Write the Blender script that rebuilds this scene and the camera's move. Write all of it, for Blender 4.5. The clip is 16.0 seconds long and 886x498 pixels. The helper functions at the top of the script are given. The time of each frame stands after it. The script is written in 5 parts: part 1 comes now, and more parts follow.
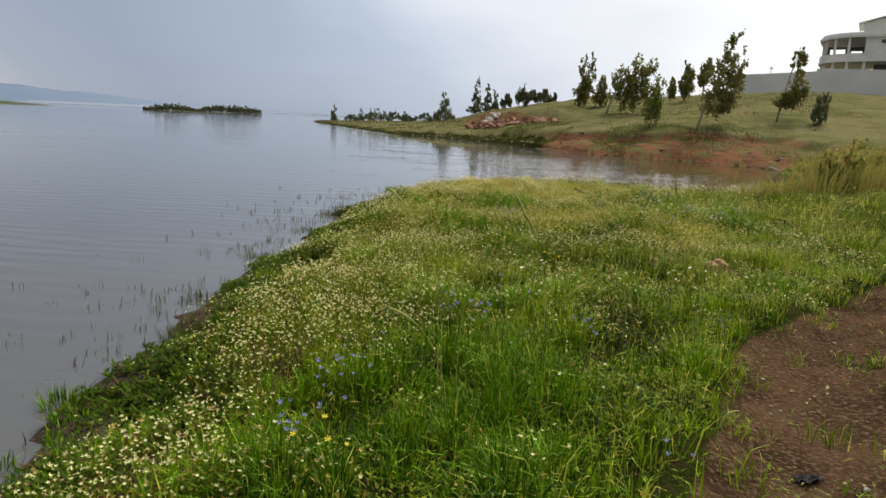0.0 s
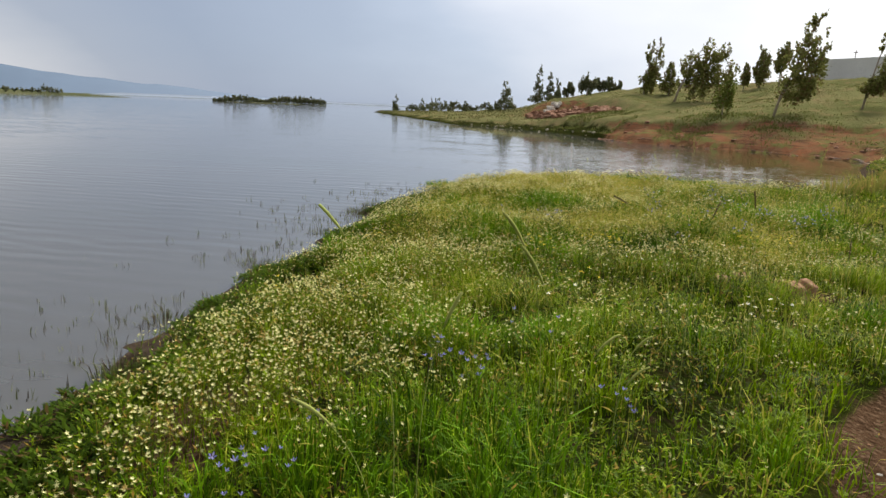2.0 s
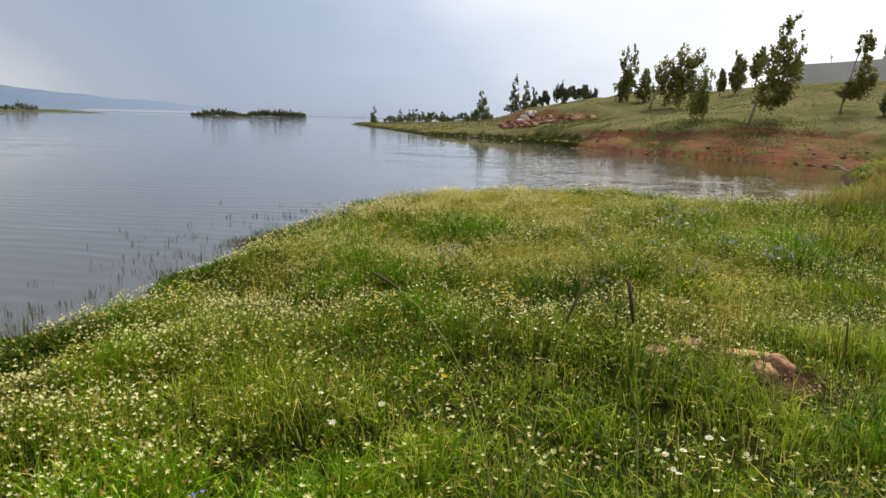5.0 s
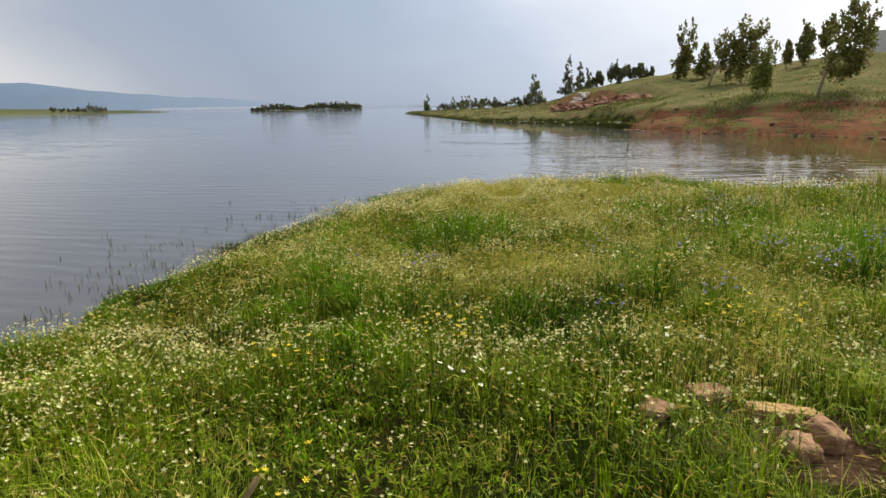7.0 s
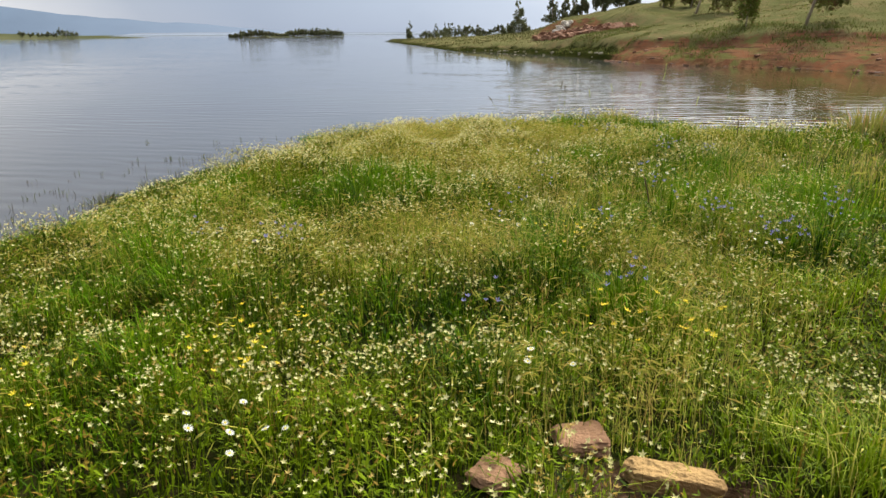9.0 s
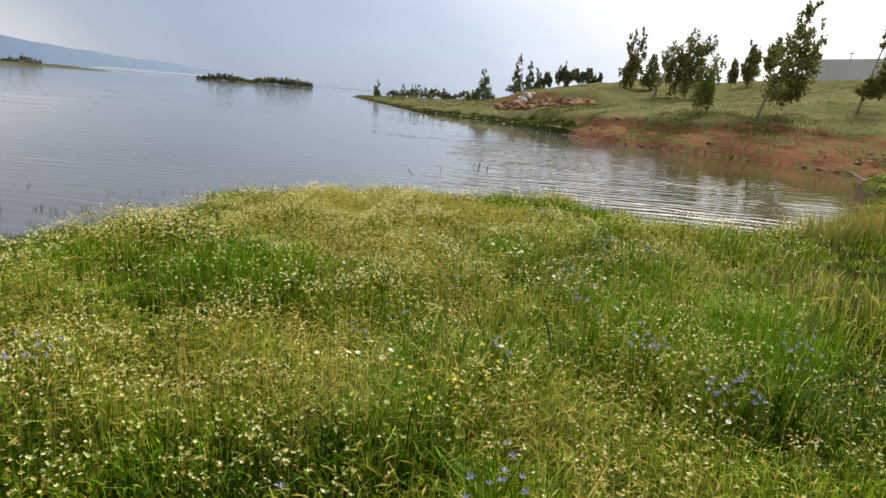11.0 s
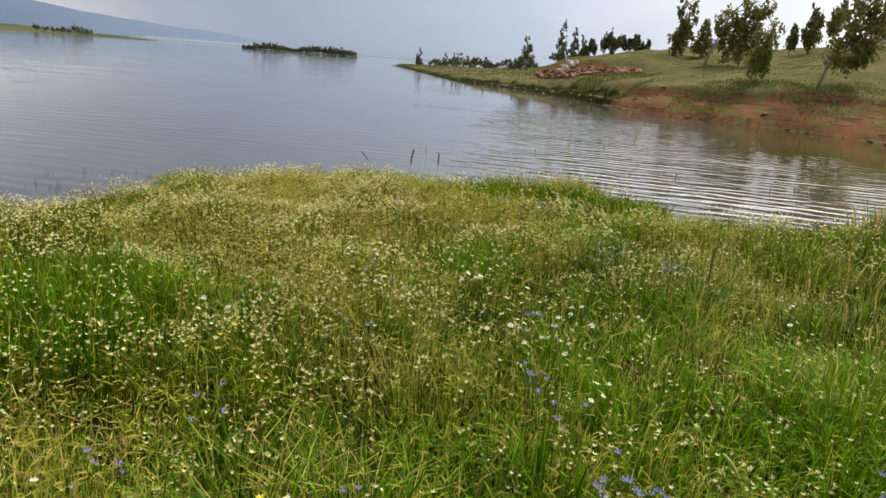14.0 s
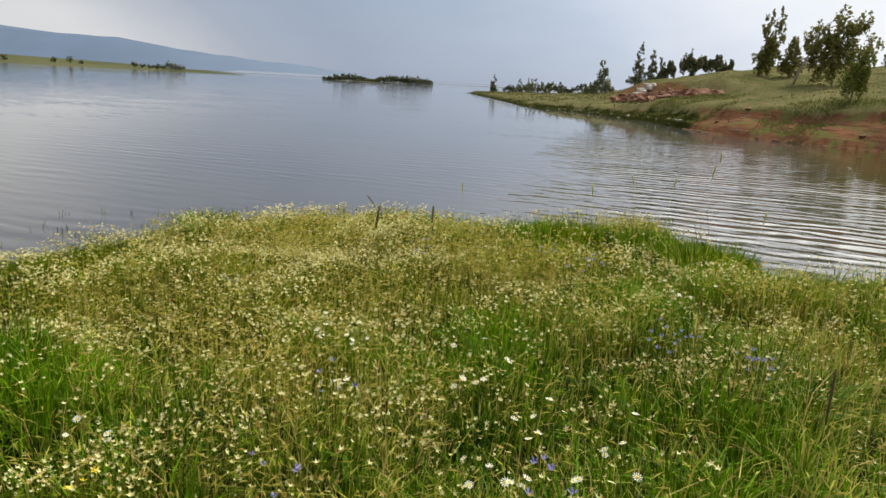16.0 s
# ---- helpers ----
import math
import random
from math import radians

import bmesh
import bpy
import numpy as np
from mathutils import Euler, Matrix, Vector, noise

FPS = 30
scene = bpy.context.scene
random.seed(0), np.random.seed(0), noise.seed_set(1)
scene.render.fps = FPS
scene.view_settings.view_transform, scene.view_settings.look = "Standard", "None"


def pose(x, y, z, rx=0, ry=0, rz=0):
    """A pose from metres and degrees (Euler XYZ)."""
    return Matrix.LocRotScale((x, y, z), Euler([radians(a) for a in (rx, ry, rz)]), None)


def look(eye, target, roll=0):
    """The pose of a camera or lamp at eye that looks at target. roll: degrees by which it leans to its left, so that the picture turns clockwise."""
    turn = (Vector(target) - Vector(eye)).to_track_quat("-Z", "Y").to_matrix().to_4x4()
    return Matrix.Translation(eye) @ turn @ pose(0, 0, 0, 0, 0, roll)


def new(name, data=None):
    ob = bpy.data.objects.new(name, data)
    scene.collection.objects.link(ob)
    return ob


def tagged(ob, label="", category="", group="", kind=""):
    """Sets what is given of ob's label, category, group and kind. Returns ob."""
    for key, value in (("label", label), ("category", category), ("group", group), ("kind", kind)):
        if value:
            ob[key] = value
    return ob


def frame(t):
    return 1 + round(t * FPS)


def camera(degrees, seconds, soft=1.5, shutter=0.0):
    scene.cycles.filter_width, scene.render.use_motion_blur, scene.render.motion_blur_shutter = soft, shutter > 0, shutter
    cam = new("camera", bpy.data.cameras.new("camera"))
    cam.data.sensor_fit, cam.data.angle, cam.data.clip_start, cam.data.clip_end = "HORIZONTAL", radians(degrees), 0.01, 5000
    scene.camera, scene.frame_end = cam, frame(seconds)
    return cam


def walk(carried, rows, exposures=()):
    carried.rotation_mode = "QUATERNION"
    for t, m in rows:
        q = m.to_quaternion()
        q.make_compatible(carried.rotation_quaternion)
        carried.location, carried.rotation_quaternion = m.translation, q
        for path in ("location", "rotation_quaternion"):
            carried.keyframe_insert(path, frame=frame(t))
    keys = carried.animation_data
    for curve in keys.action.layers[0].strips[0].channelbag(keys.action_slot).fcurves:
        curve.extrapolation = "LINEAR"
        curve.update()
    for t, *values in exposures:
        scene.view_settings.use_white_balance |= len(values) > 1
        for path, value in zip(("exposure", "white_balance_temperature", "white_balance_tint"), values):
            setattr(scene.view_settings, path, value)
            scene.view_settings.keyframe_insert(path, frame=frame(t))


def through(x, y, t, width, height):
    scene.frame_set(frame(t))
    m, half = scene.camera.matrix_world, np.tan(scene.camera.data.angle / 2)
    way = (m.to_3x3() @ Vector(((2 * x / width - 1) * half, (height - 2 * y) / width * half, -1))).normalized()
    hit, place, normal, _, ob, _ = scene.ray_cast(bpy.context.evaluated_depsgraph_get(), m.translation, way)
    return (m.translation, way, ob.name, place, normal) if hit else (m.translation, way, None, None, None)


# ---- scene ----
cam = camera(65.31, 16.0)
PATH = [
    (0, (0.000, -0.000, 1.711), (0.000, 1.966, 1.344), 2.57),
    (0.5, (0.082, 0.243, 1.698), (-0.163, 2.185, 1.291), 1.48),
    (1, (0.221, 0.521, 1.700), (-0.060, 2.443, 1.225), 2.52),
    (1.5, (0.299, 0.890, 1.686), (0.148, 2.844, 1.288), 2.25),
    (2, (0.362, 1.221, 1.704), (0.186, 3.173, 1.302), 2.29),
    (2.5, (0.544, 1.529, 1.694), (0.291, 3.461, 1.242), 3.19),
    (3, (0.708, 1.879, 1.674), (0.671, 3.816, 1.176), 2.98),
    (3.5, (0.800, 2.207, 1.704), (0.887, 4.165, 1.304), 4.04),
    (4, (0.951, 2.527, 1.674), (0.674, 4.461, 1.245), 2.77),
    (4.5, (1.153, 2.884, 1.671), (0.797, 4.793, 1.193), 1.07),
    (5, (1.262, 3.298, 1.674), (1.127, 5.259, 1.304), 1.47),
    (5.2, (1.315, 3.418, 1.677), (1.182, 5.378, 1.302), -0.99),
    (7.3, (1.950, 4.577, 1.664), (1.594, 6.498, 1.236), 0.66),
    (7.5, (2.044, 4.686, 1.671), (1.649, 6.587, 1.189), 2.53),
    (8, (2.217, 4.923, 1.662), (1.973, 6.835, 1.129), -0.02),
    (8.5, (2.309, 5.260, 1.685), (2.244, 7.197, 1.192), 2.64),
    (9, (2.407, 5.509, 1.671), (2.149, 7.400, 1.074), -0.37),
    (9.5, (2.562, 5.812, 1.707), (2.165, 7.697, 1.172), 2.64),
    (10, (2.648, 6.119, 1.696), (2.372, 8.033, 1.185), 4.25),
    (10.2, (2.657, 6.259, 1.713), (2.518, 8.208, 1.285), 4.78),
    (12.3, (3.005, 7.426, 1.714), (2.827, 9.357, 1.224), 3.55),
    (12.5, (3.029, 7.537, 1.704), (2.792, 9.455, 1.191), 3.32),
    (13, (3.179, 7.859, 1.706), (2.835, 9.768, 1.221), 4.88),
    (13.5, (3.250, 8.138, 1.694), (2.891, 10.045, 1.207), 4.81),
    (14, (3.266, 8.440, 1.700), (3.010, 10.353, 1.177), 4.65),
    (14.5, (3.332, 8.737, 1.685), (2.811, 10.599, 1.174), 1.92),
    (15, (3.426, 9.009, 1.699), (2.822, 10.844, 1.180), 3.99),
    (15.5, (3.431, 9.334, 1.669), (3.006, 11.229, 1.191), 5.81),
    (16, (3.437, 9.586, 1.698), (2.960, 11.472, 1.232), 3.25),
]
walk(cam, [(t, look(eye, target, roll)) for t, eye, target, roll in PATH],
     exposures=[(0, -0.10), (1, -0.12), (1.7, 0.06), (2.5, -0.02), (3.3, 0.18), (4.2, 0.10), (5, 0.04), (7.5, 0.0), (9, 0.20), (10.2, 0.18), (12.5, 0.08), (14, -0.03), (16, -0.06)])

# ---- light ----
SUN_AZ, SUN_EL = radians(36), radians(43)
SUN_DIR = Vector((math.sin(SUN_AZ) * math.cos(SUN_EL), math.cos(SUN_AZ) * math.cos(SUN_EL), math.sin(SUN_EL)))
# the brightest part of the cloud deck, ahead and to the right
GLOW_DIR = Vector((math.sin(0.66) * math.cos(0.73), math.cos(0.66) * math.cos(0.73), math.sin(0.73)))

world = bpy.data.worlds.new("overcast_sky")
scene.world = world
world.use_nodes = True
wn, wl = world.node_tree.nodes, world.node_tree.links
wn.clear()
w_out = wn.new("ShaderNodeOutputWorld")
w_bg = wn.new("ShaderNodeBackground")
w_sky = wn.new("ShaderNodeTexSky")
w_sky.sky_type = "NISHITA"
w_sky.sun_disc = False
w_sky.sun_elevation, w_sky.sun_rotation = SUN_EL, SUN_AZ
w_skydim = wn.new("ShaderNodeVectorMath")
w_skydim.operation = "SCALE"
w_skydim.inputs["Scale"].default_value = 0.1
w_co = wn.new("ShaderNodeTexCoord")
w_dot = wn.new("ShaderNodeVectorMath")
w_dot.operation = "DOT_PRODUCT"
w_dot.inputs[1].default_value = GLOW_DIR
w_map = wn.new("ShaderNodeMapping")
w_map.inputs["Scale"].default_value = (1.5, 1.5, 4.0)
w_noise = wn.new("ShaderNodeTexNoise")
w_noise.inputs["Scale"].default_value = 2.2
w_noise.inputs["Detail"].default_value = 5
w_ma = wn.new("ShaderNodeMath")
w_ma.operation = "MULTIPLY_ADD"
w_ma.inputs[1].default_value = 0.16
w_sub = wn.new("ShaderNodeMath")
w_sub.operation = "SUBTRACT"
w_sub.inputs[1].default_value = 0.08
w_ramp = wn.new("ShaderNodeValToRGB")
stops = [(0.0, (0.74, 0.75, 0.78)), (0.15, (0.76, 0.76, 0.78)), (0.30, (0.41, 0.46, 0.56)), (0.40, (0.355, 0.42, 0.545)), (0.52, (0.43, 0.505, 0.64)),
         (0.60, (0.55, 0.63, 0.77)), (0.67, (0.76, 0.81, 0.92)), (0.76, (0.97, 0.99, 1.04)), (0.84, (1.25, 1.25, 1.24)), (0.91, (2.6, 2.6, 2.5)), (1.0, (5.5, 5.4, 5.1))]
el = w_ramp.color_ramp.elements
for i, (pos, col) in enumerate(stops):
    e = el[i] if i < 2 else el.new(pos)
    e.position, e.color = pos, (*col, 1)
w_mix = wn.new("ShaderNodeMix")
w_mix.data_type = "RGBA"
w_mix.inputs["Factor"].default_value = 0.92
wl.new(w_co.outputs["Generated"], w_dot.inputs[0])
wl.new(w_co.outputs["Generated"], w_map.inputs["Vector"])
wl.new(w_map.outputs["Vector"], w_noise.inputs["Vector"])
wl.new(w_noise.outputs["Fac"], w_ma.inputs[0])
wl.new(w_dot.outputs["Value"], w_sub.inputs[0])
wl.new(w_sub.outputs["Value"], w_ma.inputs[2])
# the cloud deck grows thinner and brighter with height
w_xyz = wn.new("ShaderNodeSeparateXYZ")
w_high = wn.new("ShaderNodeMapRange")
for key, value in (("From Min", 0.19), ("From Max", 0.46), ("To Min", 0.0), ("To Max", 0.13)):
    w_high.inputs[key].default_value = value
w_add = wn.new("ShaderNodeMath")
wl.new(w_co.outputs["Generated"], w_xyz.inputs["Vector"])
wl.new(w_xyz.outputs["Z"], w_high.inputs["Value"])
wl.new(w_ma.outputs["Value"], w_add.inputs[0])
wl.new(w_high.outputs["Result"], w_add.inputs[1])
wl.new(w_add.outputs["Value"], w_ramp.inputs["Fac"])
wl.new(w_sky.outputs["Color"], w_skydim.inputs[0])
wl.new(w_skydim.outputs["Vector"], w_mix.inputs[6])
wl.new(w_ramp.outputs["Color"], w_mix.inputs[7])
wl.new(w_mix.outputs[2], w_bg.inputs["Color"])
w_bg.inputs["Strength"].default_value = 1.0
wl.new(w_bg.outputs["Background"], w_out.inputs["Surface"])

sun = new("sun", bpy.data.lights.new("sun", "SUN"))
sun.data.energy, sun.data.angle, sun.data.color = 4.6, radians(13), (1.0, 0.95, 0.84)
sun.matrix_world = look((0, 0, 60), Vector((0, 0, 60)) - SUN_DIR)

# ---- materials ----
def material(name, rough=0.8, spec=0.3):
    m = bpy.data.materials.new(name)
    m.use_nodes = True
    b = m.node_tree.nodes["Principled BSDF"]
    b.inputs["Roughness"].default_value = rough
    b.inputs["Specular IOR Level"].default_value = spec
    return m, m.node_tree.nodes, m.node_tree.links, b


def node(nodes, kind, **values):
    n = nodes.new(kind)
    for key, value in values.items():
        n.inputs[key.replace("_", " ")].default_value = value
    return n


def noise_fac(nodes, links, scale, detail=4.0, low=0.35, high=0.65, stretch=(1, 1, 1), coords="Object"):
    co = nodes.new("ShaderNodeTexCoord")
    mp = node(nodes, "ShaderNodeMapping", Scale=stretch)
    nz = node(nodes, "ShaderNodeTexNoise", Scale=scale, Detail=detail)
    mr = node(nodes, "ShaderNodeMapRange", From_Min=low, From_Max=high)
    links.new(co.outputs[coords], mp.inputs["Vector"])
    links.new(mp.outputs["Vector"], nz.inputs["Vector"])
    links.new(nz.outputs["Fac"], mr.inputs["Value"])
    return mr.outputs["Result"]


def mix_colour(nodes, links, fac, a, b):
    mx = nodes.new("ShaderNodeMix")
    mx.data_type = "RGBA"
    for i, v in ((0, fac), (6, a), (7, b)):
        if isinstance(v, (int, float)):
            mx.inputs[i].default_value = v
        elif isinstance(v, tuple):
            mx.inputs[i].default_value = (*v, 1)
        else:
            links.new(v, mx.inputs[i])
    return mx.outputs[2]


def add_bump(nodes, links, b, height, strength=0.4, distance=0.02):
    bp = node(nodes, "ShaderNodeBump", Strength=strength, Distance=distance)
    links.new(height, bp.inputs["Height"])
    links.new(bp.outputs["Normal"], b.inputs["Normal"])


def plain(name, a, b2, scale=8.0, fine=60.0, rough=0.8, bump=0.3, dist=0.01, metal=0.0, stretch=(1, 1, 1), spec=0.3):
    """A surface that wavers between two colours at two scales, with fine relief."""
    m, n, l, b = material(name, rough, spec)
    f1 = noise_fac(n, l, scale, stretch=stretch)
    f2 = noise_fac(n, l, fine, 3, 0.3, 0.7, stretch=stretch)
    mid = tuple((p + q) / 2 for p, q in zip(a, b2))
    c = mix_colour(n, l, f1, a, b2)
    c2 = mix_colour(n, l, f2, c, mid)
    l.new(c2, b.inputs["Base Color"])
    b.inputs["Metallic"].default_value = metal
    if bump:
        add_bump(n, l, b, f2, bump, dist)
    return m


def leafy(name, dark, light, dry, dry_share=0.2, patch=0.5, through=0.45, rough=0.7, spread=1.0, gloss=0.03):
    """Blades and leaves: colour by patch and by piece, with light coming through them."""
    m, n, l, b = material(name, rough, gloss)
    geo = n.new("ShaderNodeNewGeometry")
    f1 = noise_fac(n, l, patch, 3, 0.38, 0.62)
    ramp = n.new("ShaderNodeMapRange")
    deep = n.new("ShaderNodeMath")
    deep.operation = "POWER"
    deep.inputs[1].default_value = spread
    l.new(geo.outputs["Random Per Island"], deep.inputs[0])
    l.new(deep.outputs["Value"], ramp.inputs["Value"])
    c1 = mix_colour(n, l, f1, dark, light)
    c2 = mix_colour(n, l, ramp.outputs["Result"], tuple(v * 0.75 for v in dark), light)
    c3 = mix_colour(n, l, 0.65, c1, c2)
    th = n.new("ShaderNodeMath")
    th.operation = "GREATER_THAN"
    frac = n.new("ShaderNodeMath")
    frac.operation = "FRACT"
    mul = n.new("ShaderNodeMath")
    mul.operation = "MULTIPLY"
    mul.inputs[1].default_value = 17.31
    l.new(geo.outputs["Random Per Island"], mul.inputs[0])
    l.new(mul.outputs["Value"], frac.inputs[0])
    l.new(frac.outputs["Value"], th.inputs[0])
    th.inputs[1].default_value = 1 - dry_share
    c4 = mix_colour(n, l, th.outputs["Value"], c3, dry)
    l.new(c4, b.inputs["Base Color"])
    tr = n.new("ShaderNodeBsdfTranslucent")
    l.new(c4, tr.inputs["Color"])
    mx = n.new("ShaderNodeMixShader")
    mx.inputs["Fac"].default_value = through
    out = n["Material Output"]
    l.new(b.outputs["BSDF"], mx.inputs[1])
    l.new(tr.outputs["BSDF"], mx.inputs[2])
    l.new(mx.outputs["Shader"], out.inputs["Surface"])
    return m


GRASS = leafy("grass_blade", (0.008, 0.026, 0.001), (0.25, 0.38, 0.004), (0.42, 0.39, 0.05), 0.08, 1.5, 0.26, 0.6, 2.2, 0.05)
PALEGRASS = leafy("pale_blade", (0.07, 0.12, 0.004), (0.34, 0.42, 0.03), (0.48, 0.44, 0.10), 0.2, 1.5, 0.35, 0.6, 1.2, 0.05)
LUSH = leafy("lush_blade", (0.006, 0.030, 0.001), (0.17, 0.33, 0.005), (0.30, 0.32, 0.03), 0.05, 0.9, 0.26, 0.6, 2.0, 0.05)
DRY = leafy("dry_blade", (0.07, 0.11, 0.006), (0.49, 0.47, 0.08), (0.44, 0.32, 0.11), 0.3, 0.9, 0.4, 0.6, 1.2, 0.05)
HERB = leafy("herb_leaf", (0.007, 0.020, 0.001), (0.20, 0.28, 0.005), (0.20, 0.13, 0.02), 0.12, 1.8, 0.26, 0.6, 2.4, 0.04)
SHOREHERB = leafy("shore_leaf", (0.010, 0.024, 0.003), (0.085, 0.14, 0.008), (0.085, 0.055, 0.018), 0.12, 1.2)
WATERWEED = leafy("water_weed", (0.06, 0.075, 0.025), (0.13, 0.14, 0.045), (0.06, 0.045, 0.03), 0.35, 1.2, 0.2)
CREAM = leafy("cream_petal", (0.52, 0.48, 0.19), (0.76, 0.705, 0.36), (0.40, 0.29, 0.09), 0.2, 2.0, 0.3)
SEEDHEAD = leafy("straw_seed_head", (0.24, 0.25, 0.03), (0.52, 0.47, 0.10), (0.44, 0.32, 0.08), 0.2, 0.9, 0.4, 0.6, 1.2, 0.05)
WHITE = leafy("white_petal", (0.86, 0.85, 0.74), (0.90, 0.89, 0.80), (0.80, 0.76, 0.52), 0.15, 2.0, 0.3)
YELLOW = leafy("yellow_petal", (0.75, 0.55, 0.03), (0.85, 0.68, 0.06), (0.80, 0.60, 0.10), 0.1, 2.0, 0.3)
BLUE = leafy("blue_petal", (0.16, 0.15, 0.36), (0.27, 0.27, 0.50), (0.32, 0.28, 0.45), 0.3, 3.0, 0.3)
EUCALYPT = leafy("eucalypt_leaf", (0.090, 0.100, 0.026), (0.25, 0.25, 0.072), (0.16, 0.11, 0.05), 0.18, 0.8, 0.3)
# leaf colours lifted and greyed: distance haze is painted into them
FARLEAF = leafy("hazed_far_leaf", (0.095, 0.108, 0.055), (0.17, 0.18, 0.09), (0.15, 0.12, 0.06), 0.1, 0.3, 0.25)
SLOPE = leafy("slope_grass", (0.108, 0.114, 0.038), (0.152, 0.146, 0.058), (0.18, 0.15, 0.068), 0.2, 0.15, 0.25)
WEED = leafy("rank_weed", (0.14, 0.17, 0.03), (0.32, 0.28, 0.07), (0.36, 0.22, 0.08), 0.15, 0.8, 0.3)
SCRUB = leafy("bank_scrub", (0.075, 0.105, 0.018), (0.16, 0.18, 0.035), (0.18, 0.13, 0.05), 0.15, 0.6, 0.3)
SLOPEWEED = leafy("slope_weed", (0.080, 0.102, 0.024), (0.145, 0.155, 0.042), (0.16, 0.13, 0.05), 0.15, 0.4, 0.3)
BARK = plain("pale_bark", (0.34, 0.29, 0.22), (0.19, 0.15, 0.11), 3, 25, 0.9, 0.5, 0.02, stretch=(1, 1, 0.3))
STALK = plain("seed_stalk", (0.10, 0.075, 0.03), (0.06, 0.05, 0.025), 20, 90, 0.9, 0.2, spec=0.03)
STRAW = plain("pale_stalk", (0.20, 0.24, 0.05), (0.32, 0.32, 0.10), 20, 90, 0.9, 0.2, spec=0.03)
STONE = plain("red_brown_stone", (0.27, 0.155, 0.09), (0.17, 0.095, 0.056), 7, 40, 0.95, 0.5, 0.012, spec=0.05)
OCHRE = plain("ochre_stone", (0.36, 0.235, 0.10), (0.22, 0.135, 0.06), 9, 45, 0.95, 0.6, 0.015, spec=0.05)
REDROCK = plain("red_earth_rock", (0.28, 0.135, 0.075), (0.15, 0.072, 0.042), 1.5, 9, 0.95, 0.8, 0.08)
DARKROCK = plain("wet_dark_rock", (0.085, 0.052, 0.038), (0.15, 0.085, 0.055), 1.5, 9, 0.7, 0.8, 0.08)
PALEROCK = plain("pale_rubble", (0.66, 0.62, 0.55), (0.46, 0.41, 0.35), 2, 14, 0.95, 0.8, 0.05)
SHORESTONE = plain("weathered_shore_stone", (0.36, 0.32, 0.26), (0.24, 0.20, 0.16), 2, 14, 0.95, 0.8, 0.05)
CONCRETE = plain("raw_concrete", (0.62, 0.61, 0.58), (0.40, 0.39, 0.375), 0.6, 6, 0.9, 0.3, 0.01)
RENDER_WALL = plain("grey_block_wall", (0.56, 0.56, 0.54), (0.44, 0.44, 0.43), 0.4, 5, 0.95, 0.3, 0.01)
# indoor shade put into the colour: a much darker concrete
SHADE_IN = plain("shaded_interior", (0.15, 0.14, 0.13), (0.10, 0.095, 0.09), 0.5, 6, 0.95, 0.2)
SCRAP = plain("black_scrap", (0.012, 0.012, 0.014), (0.02, 0.019, 0.02), 20, 90, 0.85, 0.5, spec=0.05)


def ground_material():
    m, n, l, b = material("ground_earth", 1.0, 0.0)
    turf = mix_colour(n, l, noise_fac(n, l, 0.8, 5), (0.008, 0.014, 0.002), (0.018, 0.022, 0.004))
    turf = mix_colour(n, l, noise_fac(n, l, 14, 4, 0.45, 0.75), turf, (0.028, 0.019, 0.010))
    earth = mix_colour(n, l, noise_fac(n, l, 3, 6), (0.025, 0.0145, 0.008), (0.056, 0.032, 0.018))
    earth = mix_colour(n, l, noise_fac(n, l, 38, 3, 0.5, 0.72), earth, (0.10, 0.064, 0.040))
    red = mix_colour(n, l, noise_fac(n, l, 0.7, 6), (0.160, 0.068, 0.035), (0.092, 0.044, 0.025))
    red = mix_colour(n, l, noise_fac(n, l, 3.0, 5, 0.42, 0.62), red, (0.13, 0.072, 0.040))
    red = mix_colour(n, l, noise_fac(n, l, 1.1, 6, 0.50, 0.62), red, (0.088, 0.088, 0.030))
    red = mix_colour(n, l, noise_fac(n, l, 1.6, 5, 0.55, 0.66, (0.35, 0.35, 7.0)), red, (0.060, 0.032, 0.020))
    mud = mix_colour(n, l, noise_fac(n, l, 5, 5), (0.036, 0.026, 0.019), (0.060, 0.044, 0.032))
    slope = mix_colour(n, l, noise_fac(n, l, 0.25, 6), (0.076, 0.080, 0.030), (0.116, 0.108, 0.048))
    slope = mix_colour(n, l, noise_fac(n, l, 0.9, 6, 0.50, 0.72), slope, (0.145, 0.108, 0.056))
    far = mix_colour(n, l, noise_fac(n, l, 0.02, 6), (0.045, 0.052, 0.026), (0.082, 0.082, 0.042))
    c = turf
    for key, colour in (("slope", slope), ("far", far), ("earth", earth), ("red", red), ("mud", mud)):
        at = n.new("ShaderNodeAttribute")
        at.attribute_name = key
        wob = n.new("ShaderNodeMath")
        wob.operation = "MULTIPLY_ADD"
        wob.inputs[1].default_value = 0.7
        l.new(noise_fac(n, l, 2.2, 6, 0.0, 1.0), wob.inputs[0])
        sub = n.new("ShaderNodeMath")
        sub.operation = "SUBTRACT"
        sub.inputs[1].default_value = 0.35
        l.new(at.outputs["Fac"], sub.inputs[0])
        l.new(sub.outputs["Value"], wob.inputs[2])
        mr = node(n, "ShaderNodeMapRange", From_Min=0.38, From_Max=0.62)
        l.new(wob.outputs["Value"], mr.inputs["Value"])
        c = mix_colour(n, l, mr.outputs["Result"], c, colour)
    l.new(c, b.inputs["Base Color"])
    add_bump(n, l, b, noise_fac(n, l, 30, 6, 0.2, 0.8), 0.7, 0.03)
    return m


